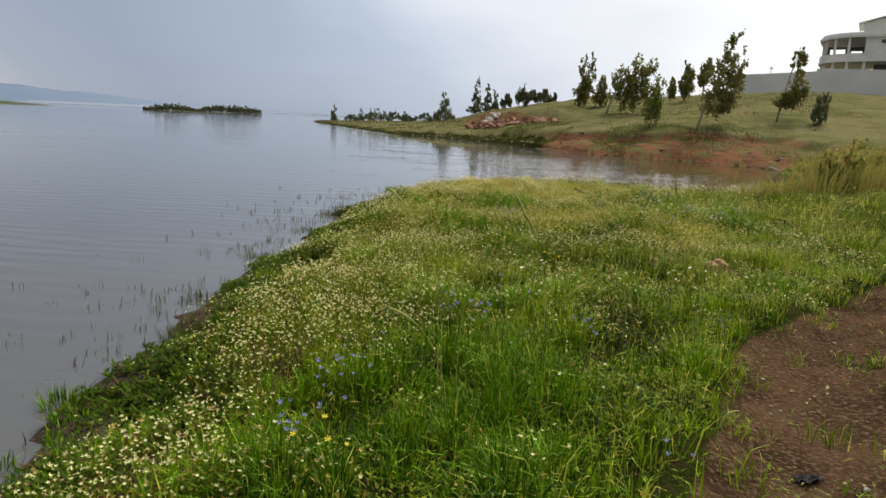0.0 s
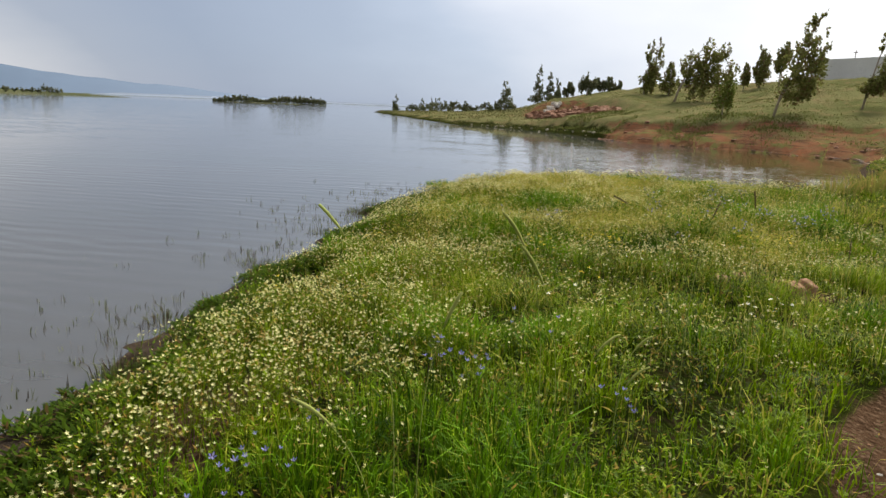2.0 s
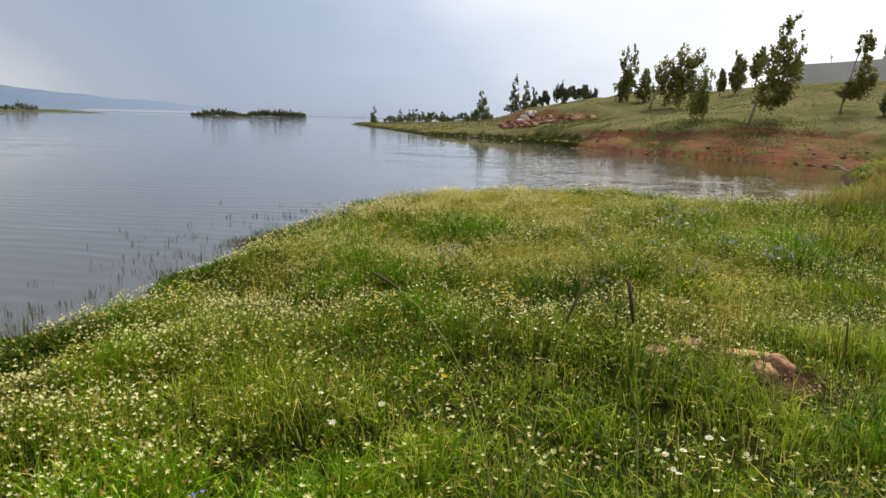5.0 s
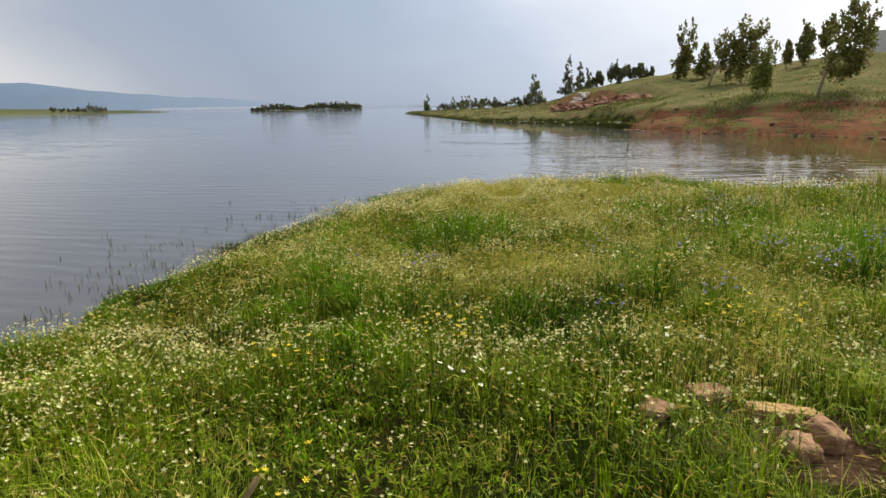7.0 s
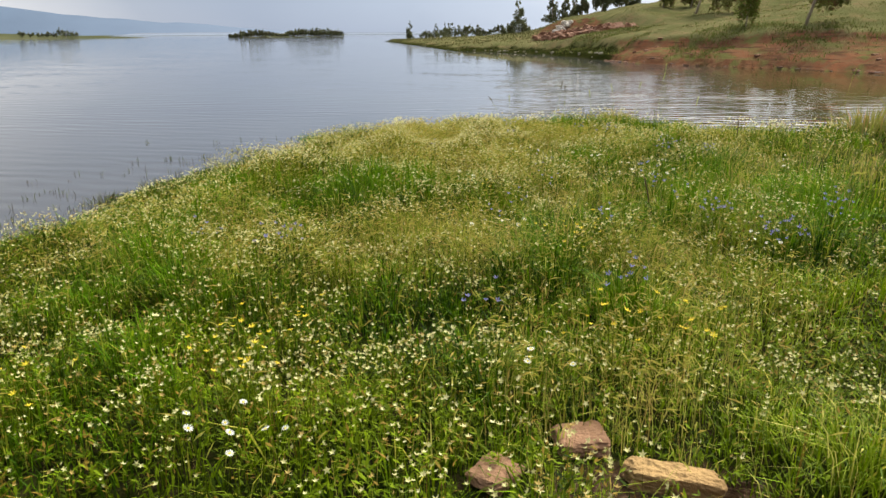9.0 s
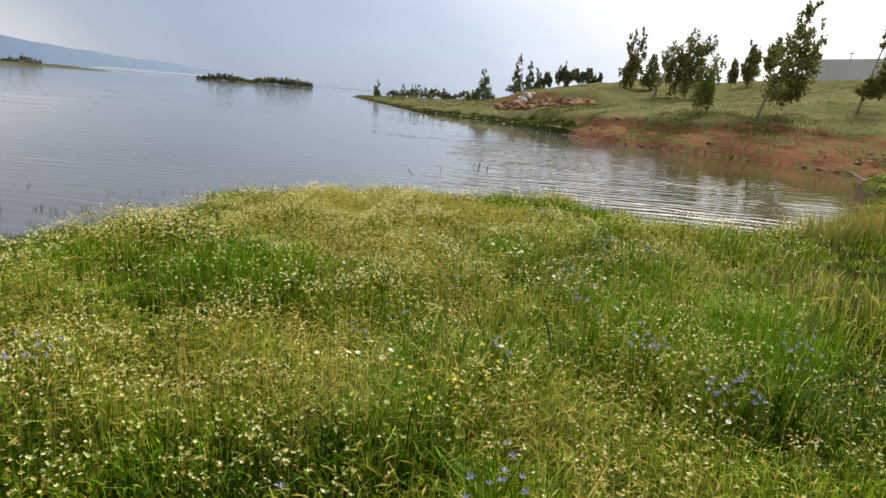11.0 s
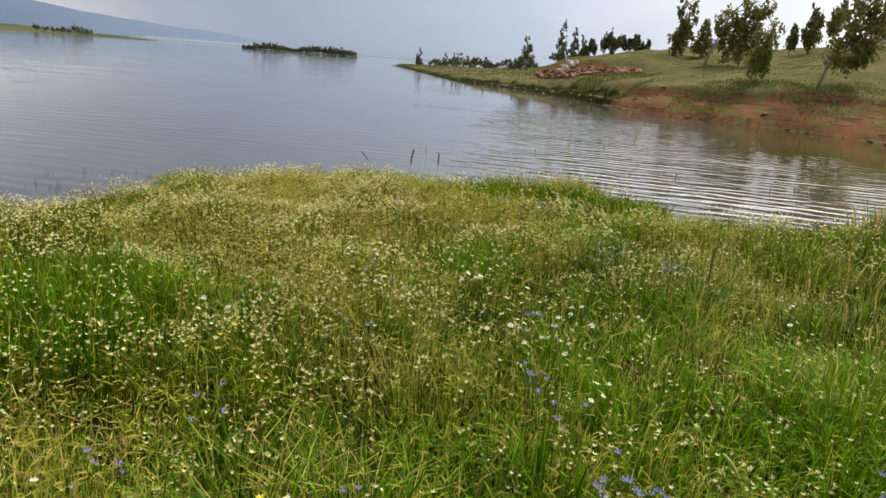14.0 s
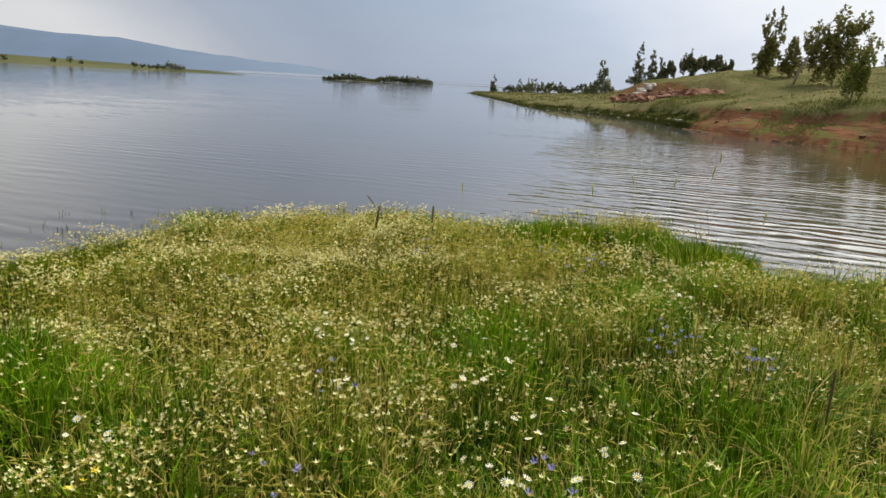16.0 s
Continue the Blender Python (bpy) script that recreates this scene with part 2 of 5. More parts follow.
def water_material():
    m, n, l, b = material("lake_water", 0.03, 0.5)
    murk = mix_colour(n, l, noise_fac(n, l, 0.15, 4), (0.050, 0.049, 0.047), (0.064, 0.062, 0.058))
    # olive base colour: silty water plus the hill's reflection painted in
    silt_and_reflection = n.new("ShaderNodeAttribute")
    silt_and_reflection.attribute_name = "silt_and_reflection"
    murk = mix_colour(n, l, silt_and_reflection.outputs["Fac"], murk, (0.038, 0.037, 0.010))
    l.new(murk, b.inputs["Base Color"])
    b.inputs["IOR"].default_value = 1.33
    wind = n.new("ShaderNodeAttribute")
    wind.attribute_name = "wind"
    gust = noise_fac(n, l, 0.45, 3, 0.28, 0.72, (0.6, 1.0, 1))
    small = noise_fac(n, l, 3.2, 2, 0.30, 0.80, (0.5, 1.5, 1))
    co = n.new("ShaderNodeTexCoord")
    total = None
    for bearing, scale, share in ((8, 0.80, 1.0), (-17, 0.47, 0.7), (31, 1.45, 0.3)):
        turn = node(n, "ShaderNodeMapping", Rotation=(0, 0, radians(bearing)), Scale=(0.7, 1, 1))
        rows = node(n, "ShaderNodeTexWave", Scale=scale, Distortion=4.5, Detail=2.0, Detail_Scale=1.3)
        rows.bands_direction = "Y"
        l.new(co.outputs["Object"], turn.inputs["Vector"])
        l.new(turn.outputs["Vector"], rows.inputs["Vector"])
        add = n.new("ShaderNodeMath")
        add.operation = "MULTIPLY_ADD"
        add.inputs[1].default_value = share
        l.new(rows.outputs["Fac"], add.inputs[0])
        if total:
            l.new(total, add.inputs[2])
        else:
            add.inputs[2].default_value = 0.0
        total = add.outputs["Value"]
    patchy = n.new("ShaderNodeMath")
    patchy.operation = "MULTIPLY"
    l.new(total, patchy.inputs[0])
    l.new(gust, patchy.inputs[1])
    sm = n.new("ShaderNodeMath")
    sm.operation = "MULTIPLY_ADD"
    sm.inputs[1].default_value = 0.35
    l.new(small, sm.inputs[0])
    l.new(patchy.outputs["Value"], sm.inputs[2])
    calm = n.new("ShaderNodeMath")
    calm.operation = "MULTIPLY"
    l.new(sm.outputs["Value"], calm.inputs[0])
    l.new(wind.outputs["Fac"], calm.inputs[1])
    add_bump(n, l, b, calm.outputs["Value"], 1.0, 0.026)
    return m


# Backdrop surface with air haze painted in as a blue-grey glow.
def haze_glow(name, colour, strength):
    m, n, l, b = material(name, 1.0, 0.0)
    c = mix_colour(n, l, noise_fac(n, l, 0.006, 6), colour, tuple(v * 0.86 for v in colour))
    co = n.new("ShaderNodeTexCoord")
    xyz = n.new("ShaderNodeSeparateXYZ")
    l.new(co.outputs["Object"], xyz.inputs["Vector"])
    # thicker haze towards +x, painted as a fade to the sky's tone
    haze_fade = node(n, "ShaderNodeMapRange", From_Min=-1500.0, From_Max=-600.0)
    l.new(xyz.outputs["X"], haze_fade.inputs["Value"])
    c = mix_colour(n, l, haze_fade.outputs["Result"], c, tuple(v * 0.35 + w * 0.65 for v, w in zip(colour, (0.40, 0.46, 0.58))))
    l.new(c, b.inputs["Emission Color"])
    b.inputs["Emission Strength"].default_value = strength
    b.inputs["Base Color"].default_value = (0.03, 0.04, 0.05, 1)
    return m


GROUND = ground_material()
WATER = water_material()
# both glow with painted haze; neither is a light source
RIDGE = haze_glow("ridge_painted_haze", (0.18, 0.24, 0.34), 0.9)
HAZE_SHORE = haze_glow("far_shore_painted_haze", (0.36, 0.36, 0.38), 0.9)

# ---- land ----
NEAR_SHORE = [(-1.9, -60), (-1.9, 3.0), (-2.0, 5.0), (-2.05, 8.0), (-1.8, 10.2), (-1.72, 12.5), (-1.3, 13.9), (-1.0, 15.2), (-0.75, 16.3), (0.5, 16.9),
              (1.7, 17.4), (2.8, 17.9), (3.6, 18.4), (4.5, 17.9), (4.9, 17.1), (5.2, 16.6), (6.1, 17.1), (8.3, 18.7), (10.6, 22.5), (13.2, 27.5), (15.2, 31.5)]
HILL_SHORE = [(15.2, 31.5), (16.2, 34.5), (15.2, 37.2), (13.4, 39.8), (9.9, 43.0), (7.6, 46.0), (6.2, 50.0), (5.0, 55.5), (1.2, 64.0), (-3.2, 71.5), (-5.8, 73.5),
              (-9.3, 86.0), (-17.0, 112.0), (-28.3, 150.0)]
FAR_SHORE = [(-36, 196), (-22, 212), (60, 330), (80, 600), (-50, 950), (-300, 1150), (-640, 1000), (-430, 640), (-235, 420), (-208, 372), (-264, 306), (-300, 272), (-390, 120),
             (-420, -200), (-100, -320)]
LAKE = NEAR_SHORE + HILL_SHORE[1:] + FAR_SHORE
TRACK = [(0.7, 0.4), (1.5, 2.5), (1.9, 3.2), (2.33, 4.2), (2.65, 4.6), (3.2, 5.1), (3.65, 5.6), (4.5, 6.3), (5.6, 7.1), (7.5, 8.3), (11.0, 9.6)]


def value_noise(x, y, cell, seed):
    """Smooth noise from 0 to 1 over the plan."""
    u, v = np.asarray(x) / cell, np.asarray(y) / cell
    i, j = np.floor(u).astype(np.int64), np.floor(v).astype(np.int64)
    a, b = u - i, v - j
    a, b = a * a * (3 - 2 * a), b * b * (3 - 2 * b)

    def corner(p, q):
        h = (p * 374761393 + q * 668265263 + seed * 974711) & 0xFFFFFFFF
        h = ((h ^ (h >> 13)) * 1274126177) & 0xFFFFFFFF
        return ((h ^ (h >> 16)) & 0xFFFF) / 65535.0

    return (corner(i, j) * (1 - a) + corner(i + 1, j) * a) * (1 - b) + (corner(i, j + 1) * (1 - a) + corner(i + 1, j + 1) * a) * b


def line_distance(x, y, line):
    best = np.full(np.shape(x), 1e9)
    for (ax, ay), (bx, by) in zip(line, line[1:]):
        dx, dy = bx - ax, by - ay
        t = np.clip(((x - ax) * dx + (y - ay) * dy) / (dx * dx + dy * dy), 0, 1)
        best = np.minimum(best, np.hypot(x - ax - t * dx, y - ay - t * dy))
    return best


def inside_lake(x, y):
    odd = np.zeros(np.shape(x), bool)
    for (ax, ay), (bx, by) in zip(LAKE, LAKE[1:] + LAKE[:1]):
        if ay != by:
            odd ^= ((ay > y) != (by > y)) & (x < (bx - ax) * (y - ay) / (by - ay) + ax)
    return odd


def smooth(v, a, b):
    t = np.clip((np.asarray(v) - a) / (b - a), 0, 1)
    return t * t * (3 - 2 * t)


def bank_lip(x, y, az):
    """How far inland the bare bank's upper edge lies."""
    lip = 4.0 + (value_noise(x, y, 2.4, 11) - 0.5) * 2.6 + (value_noise(x, y, 0.9, 12) - 0.5) * 0.9
    return lip * (0.42 + 0.58 * smooth(az, 9.0, 18.0))


def land(x, y):
    """Height of the ground, and how far from the water's edge a place lies (below 0: in the lake)."""
    x, y = np.asarray(x, float), np.asarray(y, float)
    wob = ((value_noise(x, y, 0.5, 3) - 0.5) * 0.34 + (value_noise(x, y, 1.5, 14) - 0.5) * 0.3) * smooth(30 - np.hypot(x, y), 0, 10) + (value_noise(x, y, 3.0, 4) - 0.5) * 0.5 * smooth(np.hypot(x, y), 22, 40)
    d_near, d_hill = line_distance(x, y, NEAR_SHORE), line_distance(x, y, HILL_SHORE)
    d_far = line_distance(x, y, HILL_SHORE[-1:] + FAR_SHORE + NEAR_SHORE[:1])
    d = np.minimum(np.minimum(d_near, d_hill), d_far)
    wet = inside_lake(x, y)
    d = np.where(wet, -d, d) + wob
    az = np.degrees(np.arctan2(x, np.maximum(y, 0.1)))
    rise = smooth(az, -4, 9)
    # meadow
    hm = 0.25 * (1 - np.exp(-np.maximum(d, 0) / 0.8)) + (value_noise(x, y, 0.7, 5) - 0.5) * 0.10 + 0.010 * np.maximum(d_near - 4, 0)
    hm -= 0.07 * (1 - smooth(line_distance(x, y, TRACK), 0.2, 0.55))
    # hill behind the red bank
    s = np.maximum(d_hill + wob * 0.8, 0)
    lip = bank_lip(x, y, az)
    ledge = 0.9 + (value_noise(x, y, 1.4, 13) - 0.5) * 1.2
    bank = (0.14 + 0.22 * rise) * smooth(s, 0.02, 0.32) + 0.18 * smooth(s, ledge, ledge + 0.3) + 0.55 * smooth(s, 0.8, 4.4) + 0.48 * smooth(s, lip, lip + 0.9)
    bank = bank * (0.45 + 0.55 * rise)
    body = (0.05 + 0.060 * rise + 0.045 * smooth(az, 9, 22) + 0.042 * np.exp(-((az - 11.5) / 3.5) ** 2)) * np.clip(s - 4.0, 0, 27) + (0.005 + 0.025 * smooth(az, 9, 22)) * np.clip(s - 31, 0, 70)
    hh = bank + body + (value_noise(x, y, 2.1, 6) - 0.5) * 0.35 * smooth(s, 0.5, 4) + (value_noise(x, y, 0.8, 8) - 0.5) * 0.18 * smooth(s, 0.3, 2)
    # shoulder of bare rock at the hill's end
    hh += 1.0 * smooth(s, 7.2, 9.6) * smooth(az, 0.5, 3.5) * (1 - smooth(az, 8, 12)) * (1 - smooth(s, 14, 30))
    w = smooth(d_near - d_hill, -9, 9)
    h = hm * (1 - w) + hh * w
    # far shores
    left = smooth(-az, 26, 33) * smooth(900 - y, 0, 300)
    hf = np.minimum(0.25 + 0.028 * np.maximum(d, 0) * left, 8.0) + (value_noise(x, y, 60, 7) - 0.5) * 1.6 * smooth(d, 5, 60) * left
    wf = smooth(np.minimum(d_near, d_hill) - d_far, -20, 20)
    h = h * (1 - wf) + hf * wf
    # wooded islet
    isle = np.hypot(((x + 131) * 0.945 + (y - 376) * 0.327) / 31, ((y - 376) * 0.945 - (x + 131) * 0.327) / 5)
    d = np.where(isle < 1.25, np.maximum(d, (1 - isle) * 9), d)
    h = np.where(isle < 1, 0.35 * smooth(1 - isle, 0, 0.4) + 0.03, h)
    h = np.where(d > 0, np.maximum(h, 0.02 + 0.12 * np.minimum(d, 0.3)), np.maximum(0.10 * d, -1.5) - 0.01)
    return h, d, w * (1 - wf), wf, s


def height(x, y):
    return float(land(np.array([x]), np.array([y]))[0][0])


def steps(stops):
    """A row of coordinates whose spacing changes from stretch to stretch."""
    out = [stops[0][0]]
    for (a, step), (b, _) in zip(stops, stops[1:]):
        n = max(1, round((b - a) / step))
        out += [a + (b - a) * (k + 1) / n for k in range(n)]
    return np.array(out)


def mesh_of(name, verts, faces, mat, smooth_faces=True):
    """One mesh from arrays; faces: arrays of equal-sided faces."""
    me = bpy.data.meshes.new(name)
    verts = np.asarray(verts, np.float32).reshape(-1, 3)
    faces = [np.asarray(f, np.int32) for f in faces if len(f)]
    me.vertices.add(len(verts))
    me.vertices.foreach_set("co", verts.ravel())
    loops = np.concatenate([f.ravel() for f in faces])
    sizes = np.concatenate([np.full(len(f), f.shape[1], np.int32) for f in faces])
    me.loops.add(len(loops))
    me.loops.foreach_set("vertex_index", loops)
    me.polygons.add(len(sizes))
    me.polygons.foreach_set("loop_start", np.concatenate([[0], np.cumsum(sizes)[:-1]]).astype(np.int32))
    me.polygons.foreach_set("loop_total", sizes)
    me.polygons.foreach_set("use_smooth", np.full(len(sizes), smooth_faces))
    me.materials.append(mat)
    me.update(calc_edges=True)
    return me


def build_ground():
    xs = steps([(-4000, 600), (-1000, 100), (-450, 25), (-200, 6), (-90, 12), (-40, 3), (-6, 0.5), (-3.2, 0.13), (7, 0.3), (22, 0.5), (50, 1.2), (80, 6), (200, 40), (800, 600), (4000, 1)])
    ys = steps([(-800, 100), (-100, 10), (-4, 0.6), (1, 0.13), (19.5, 0.4), (30, 0.33), (56, 0.8), (110, 2.5), (160, 12), (360, 3), (392, 12), (460, 40), (1300, 300), (4500, 1)])
    gx, gy = np.meshgrid(xs, ys)
    h, d, w, wf, s = land(gx, gy)
    nx, ny = len(xs), len(ys)
    idx = np.arange(nx * ny).reshape(ny, nx)
    faces = np.stack([idx[:-1, :-1], idx[:-1, 1:], idx[1:, 1:], idx[1:, :-1]], -1).reshape(-1, 4)
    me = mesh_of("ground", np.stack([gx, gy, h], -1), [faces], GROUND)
    az = np.degrees(np.arctan2(gx, np.maximum(gy, 0.1)))
    patch = value_noise(gx, gy, 2.6, 21) * 0.6 + value_noise(gx, gy, 7, 22) * 0.4
    lip = bank_lip(gx, gy, az)
    red = w * (1 - smooth(s, lip + 0.5, lip + 1.0)) * smooth(az, 6.2, 9) * (0.16 + 1.05 * patch)
    red = np.maximum(red, w * smooth(s, 4.6, 5.8) * (1 - smooth(s + 0.9 * np.maximum(az - 4, 0), 10, 11.5)) * (0.55 + 0.75 * patch) * smooth(az, 0.0, 2.2) * (1 - smooth(az, 7.2, 9.2)))
    earth = (1 - smooth(line_distance(gx, gy, TRACK), 0.34, 0.55)) * (0.8 + 0.4 * value_noise(gx, gy, 0.35, 9))
    earth = np.maximum(earth, 0.9 * (1 - smooth(line_distance(gx, gy, [(-1.35, 2.6), (-1.05, 4.3), (-0.75, 4.8)]), 0.15, 0.45)))
    earth = np.maximum(earth, (1 - smooth(np.hypot(gx - 2.85, gy - 7.3), 0.25, 0.6)) * 0.8)
    values = {"slope": np.clip(w * smooth(s, 0.8, 3), 0, 1), "far": wf, "red": red, "earth": earth, "mud": (1 - smooth(d, 0.12, 0.5)) * (gy < 300) * (1 - 0.8 * w)}
    for key, v in values.items():
        me.attributes.new(key, "FLOAT", "POINT").data.foreach_set("value", v.astype(np.float32).ravel())
    return tagged(new("ground", me), "grassy lakeside ground with bare red earth and a dirt track", "ground", kind="structure")


ground = build_ground()

wx = steps([(-1500, 300), (-300, 50), (-50, 10), (-20, 1), (24, 22), (200, 300), (1500, 1)])
wy = steps([(-700, 100), (-100, 20), (0, 1), (80, 8), (200, 100), (1600, 1)])
gx, gy = np.meshgrid(wx, wy)
idx = np.arange(gx.size).reshape(gx.shape)
water = new("water", mesh_of("water", np.stack([gx, gy, gx * 0], -1), [np.stack([idx[:-1, :-1], idx[:-1, 1:], idx[1:, 1:], idx[1:, :-1]], -1).reshape(-1, 4)], WATER))
# the wind reaches the open lake and the cove's mouth; the water under the bank lies calm and silty, with the hill's
# reflection painted in
lee = line_distance(gx, gy, HILL_SHORE[:9])
under_bank = smooth(gx - 0.21 * (gy - 8) - 3, -1.0, 2.5) * (1 - smooth(gy, 62, 76))
gusts = 0.7 + 0.6 * value_noise(gx, gy, 2.5, 15)
wind = (0.12 + 1.0 * smooth(gx, 1.0, 3.5) * (1 - smooth(gy, 36, 60)) * (1 - 0.45 * under_bank)) * (0.10 + 0.90 * smooth(lee, 4.0, 15.0)) * gusts
# mask of the olive tint, edged where the hill's mirror image ends
silt_and_reflection = under_bank * (0.45 + 0.55 * (1 - smooth(lee, 8, 18)))
for key, v in (("wind", wind), ("silt_and_reflection", silt_and_reflection)):
    water.data.attributes.new(key, "FLOAT", "POINT").data.foreach_set("value", v.astype(np.float32).ravel())
tagged(water, "murky grey-brown lake water with small wind ripples", "water", kind="structure")


def ridge(name, rows, far, depth, mat, label):
    """A far skyline: bearings and heights in degrees, as a solid ridge."""
    az = np.arange(rows[0][0], rows[-1][0] + 0.01, 0.25)
    top = np.interp(az, [r[0] for r in rows], [r[1] for r in rows])
    top = np.maximum(top + (value_noise(az, az * 0, 1.3, 31) - 0.5) * 0.10 * np.minimum(top, 1), 0.02)
    a = np.radians(az)
    rings = []
    for dist, share in ((far, 0.0), (far * 1.02, 0.45), (far * 1.05, 0.8), (far + depth, 1.0), (far + depth * 1.5, 0.0)):
        z = np.tan(np.radians(top)) * (far + depth) * share - (1.0 if share == 0 else 0) + (value_noise(az, az * 0 + share * 9, 0.9, 33) - 0.5) * 3 * (0 < share < 1)
        rings.append(np.stack([np.sin(a) * dist, np.cos(a) * dist, z], -1))
    v = np.stack(rings)
    n = len(az)
    i = np.arange(5 * n).reshape(5, n)
    f = np.stack([i[:-1, :-1], i[:-1, 1:], i[1:, 1:], i[1:, :-1]], -1).reshape(-1, 4)
    return tagged(new(name, mesh_of(name, v, [f], mat)), label, "backdrop", kind="structure")


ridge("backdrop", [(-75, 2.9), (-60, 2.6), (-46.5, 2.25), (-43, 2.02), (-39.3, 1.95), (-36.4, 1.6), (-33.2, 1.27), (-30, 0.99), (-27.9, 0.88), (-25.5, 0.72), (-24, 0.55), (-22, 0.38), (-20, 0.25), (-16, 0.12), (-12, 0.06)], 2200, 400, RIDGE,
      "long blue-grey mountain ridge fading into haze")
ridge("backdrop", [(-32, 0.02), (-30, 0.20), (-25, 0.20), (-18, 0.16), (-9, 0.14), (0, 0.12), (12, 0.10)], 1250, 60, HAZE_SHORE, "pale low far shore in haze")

# ---- meadow ----
rng = np.random.default_rng(7)


def blade_arrays(p, h, w, turn, lean):
    """Bent blades: base places, heights, widths, bearing of the bend, and how far the tip hangs out (share of the height)."""
    n = len(h)
    spin = rng.uniform(-1.2, 1.2, n)
    side = np.stack([np.cos(turn + 1.57 + spin), np.sin(turn + 1.57 + spin), np.zeros(n)], -1)
    out = np.stack([np.cos(turn), np.sin(turn), np.zeros(n)], -1)
    up = np.array([0, 0, 1.0])
    mid = p + out * (h * lean * 0.32)[:, None] + up * (h * 0.58)[:, None]
    tip = p + out * (h * lean)[:, None] + up * (h * (1 - 0.32 * np.minimum(lean, 1.2)))[:, None]
    b = side * (w * 0.5)[:, None]
    v = np.stack([p - b, p + b, mid + b * 0.85, mid - b * 0.85, tip], 1)
    i = np.arange(n)[:, None] * 5
    return v.reshape(-1, 3), i + np.array([[0, 1, 2, 3]]), i + np.array([[3, 2, 4]])


def stuff(name, label, category, mat, arrays):
    v, faces, k = [], {}, 0
    for verts, *fs in arrays:
        for f in fs:
            faces.setdefault(f.shape[1], []).append(f + k)
        v.append(verts)
        k += len(verts)
    me = mesh_of(name, np.concatenate(v), [np.concatenate(f) for f in faces.values()], mat, False)
    return tagged(new(name, me), label, category, kind="stuff")


def places(n, x0, x1, y0, y1, share):
    """About n random places in a box, kept where share(x, y, d) beats chance, on the ground."""
    x, y = rng.uniform(x0, x1, n), rng.uniform(y0, y1, n)
    h, d, w, wf, s = land(x, y)
    keep = (d > 0.04) & (rng.random(n) < share(x, y, d))
    return np.stack([x, y, h], -1)[keep], d[keep]


def off_track(x, y):
    t = line_distance(x, y, TRACK) + (value_noise(x, y, 0.3, 51) - 0.5) * 0.4
    return np.minimum(smooth(t, 0.36, 0.54) + 0.02 + 0.35 * smooth(value_noise(x, y, 0.28, 56), 0.70, 0.82), 1)


def bare(x, y):
    return 1 - smooth(line_distance(x, y, [(-1.35, 2.6), (-1.05, 4.3), (-0.75, 4.8)]) + (value_noise(x, y, 0.3, 52) - 0.5) * 0.3, 0.12, 0.40)


def shore_gap(x, y, d):
    """Thin, patchy growth on the mud beside the water."""
    return 0.15 + 0.85 * smooth(d + (value_noise(x, y, 0.35, 53) - 0.5) * 0.7, 0.15, 0.55)


def dryness(x, y):
    v = value_noise(x, y, 0.9, 61) * 0.5 + value_noise(x, y, 2.7, 62) * 0.5
    return v + 0.20 * np.exp(-((x - 2.0) / 2.4) ** 2 - ((y - 12.5) / 4.5) ** 2) - 0.30 * (1 - smooth(y, 7, 10.5)) - 0.12 * smooth(x, 4.5, 7)


def lushness(x, y):
    v = value_noise(x, y, 0.8, 63) * 0.6 + value_noise(x, y, 2.2, 64) * 0.4
    for cx, cy, r in ((0.1, 3.3, 0.8), (0.9, 3.9, 0.7), (0.5, 5.4, 0.5), (-0.3, 11.2, 0.5), (2.5, 16.6, 0.9), (4.3, 16.0, 0.8), (2.1, 11.2, 0.4), (3.4, 14.6, 0.5), (3.7, 11.5, 0.7), (4.7, 12.4, 0.8), (3.0, 13.0, 0.5), (2.9, 10.2, 0.5), (4.6, 10.2, 0.7), (-0.9, 7.2, 0.5), (1.45, 11.5, 0.5), (4.4, 12.6, 0.6), (2.65, 11.6, 0.4), (4.4, 10.7, 0.6), (0.7, 5.6, 0.4), (4.3, 12.4, 0.8), (4.3, 12.4, 0.8), (3.9, 11.6, 0.6), (3.9, 11.6, 0.6), (1.3, 11.3, 0.6), (1.3, 11.3, 0.6), (-0.4, 5.4, 0.5), (4.5, 10.4, 0.6)):
        v = v + 0.24 * np.exp(-((x - cx) ** 2 + (y - cy) ** 2) / (r * r))
    return v - 0.28 * np.exp(-((x - 1.6) / 1.3) ** 2 - ((y - 9.4) / 0.8) ** 2)


def forbs(x, y):
    """Where low flowering herbs stand in place of tall grass."""
    v = value_noise(x, y, 0.6, 71) * 0.6 + value_noise(x, y, 1.9, 72) * 0.4
    edge = np.interp(y, [3, 5, 8, 12], [-0.6, -0.1, 1.0, 1.8])
    side = np.maximum(1 - smooth(x, edge - 0.8, edge + 0.8), 0.85 * smooth(y, 6.0, 8.5) * (1 - smooth(x, 3.4, 5.2)) * (1 - 0.45 * smooth(dryness(x, y), 0.55, 0.75)))
    side = np.maximum(side, 0.5 * np.exp(-((x - 1.7) / 0.5) ** 2 - ((y - 4.9) / 1.2) ** 2))
    return np.clip(smooth(v, 0.30, 0.58) * (0.12 + side) * (1 - 0.75 * smooth(lushness(x, y), 0.66, 0.85)), 0, 1)


STONES = ((2.60, 7.70), (2.31, 7.40), (2.78, 7.52), (3.0, 7.50), (2.98, 7.22), (2.83, 7.08))


def clear_of_stones(x, y):
    free = np.ones(np.shape(x))
    for sx, sy in STONES:
        free = free * smooth(np.hypot(x - sx, 0.65 * (y - sy + 0.13)), 0.10, 0.19)
    return free


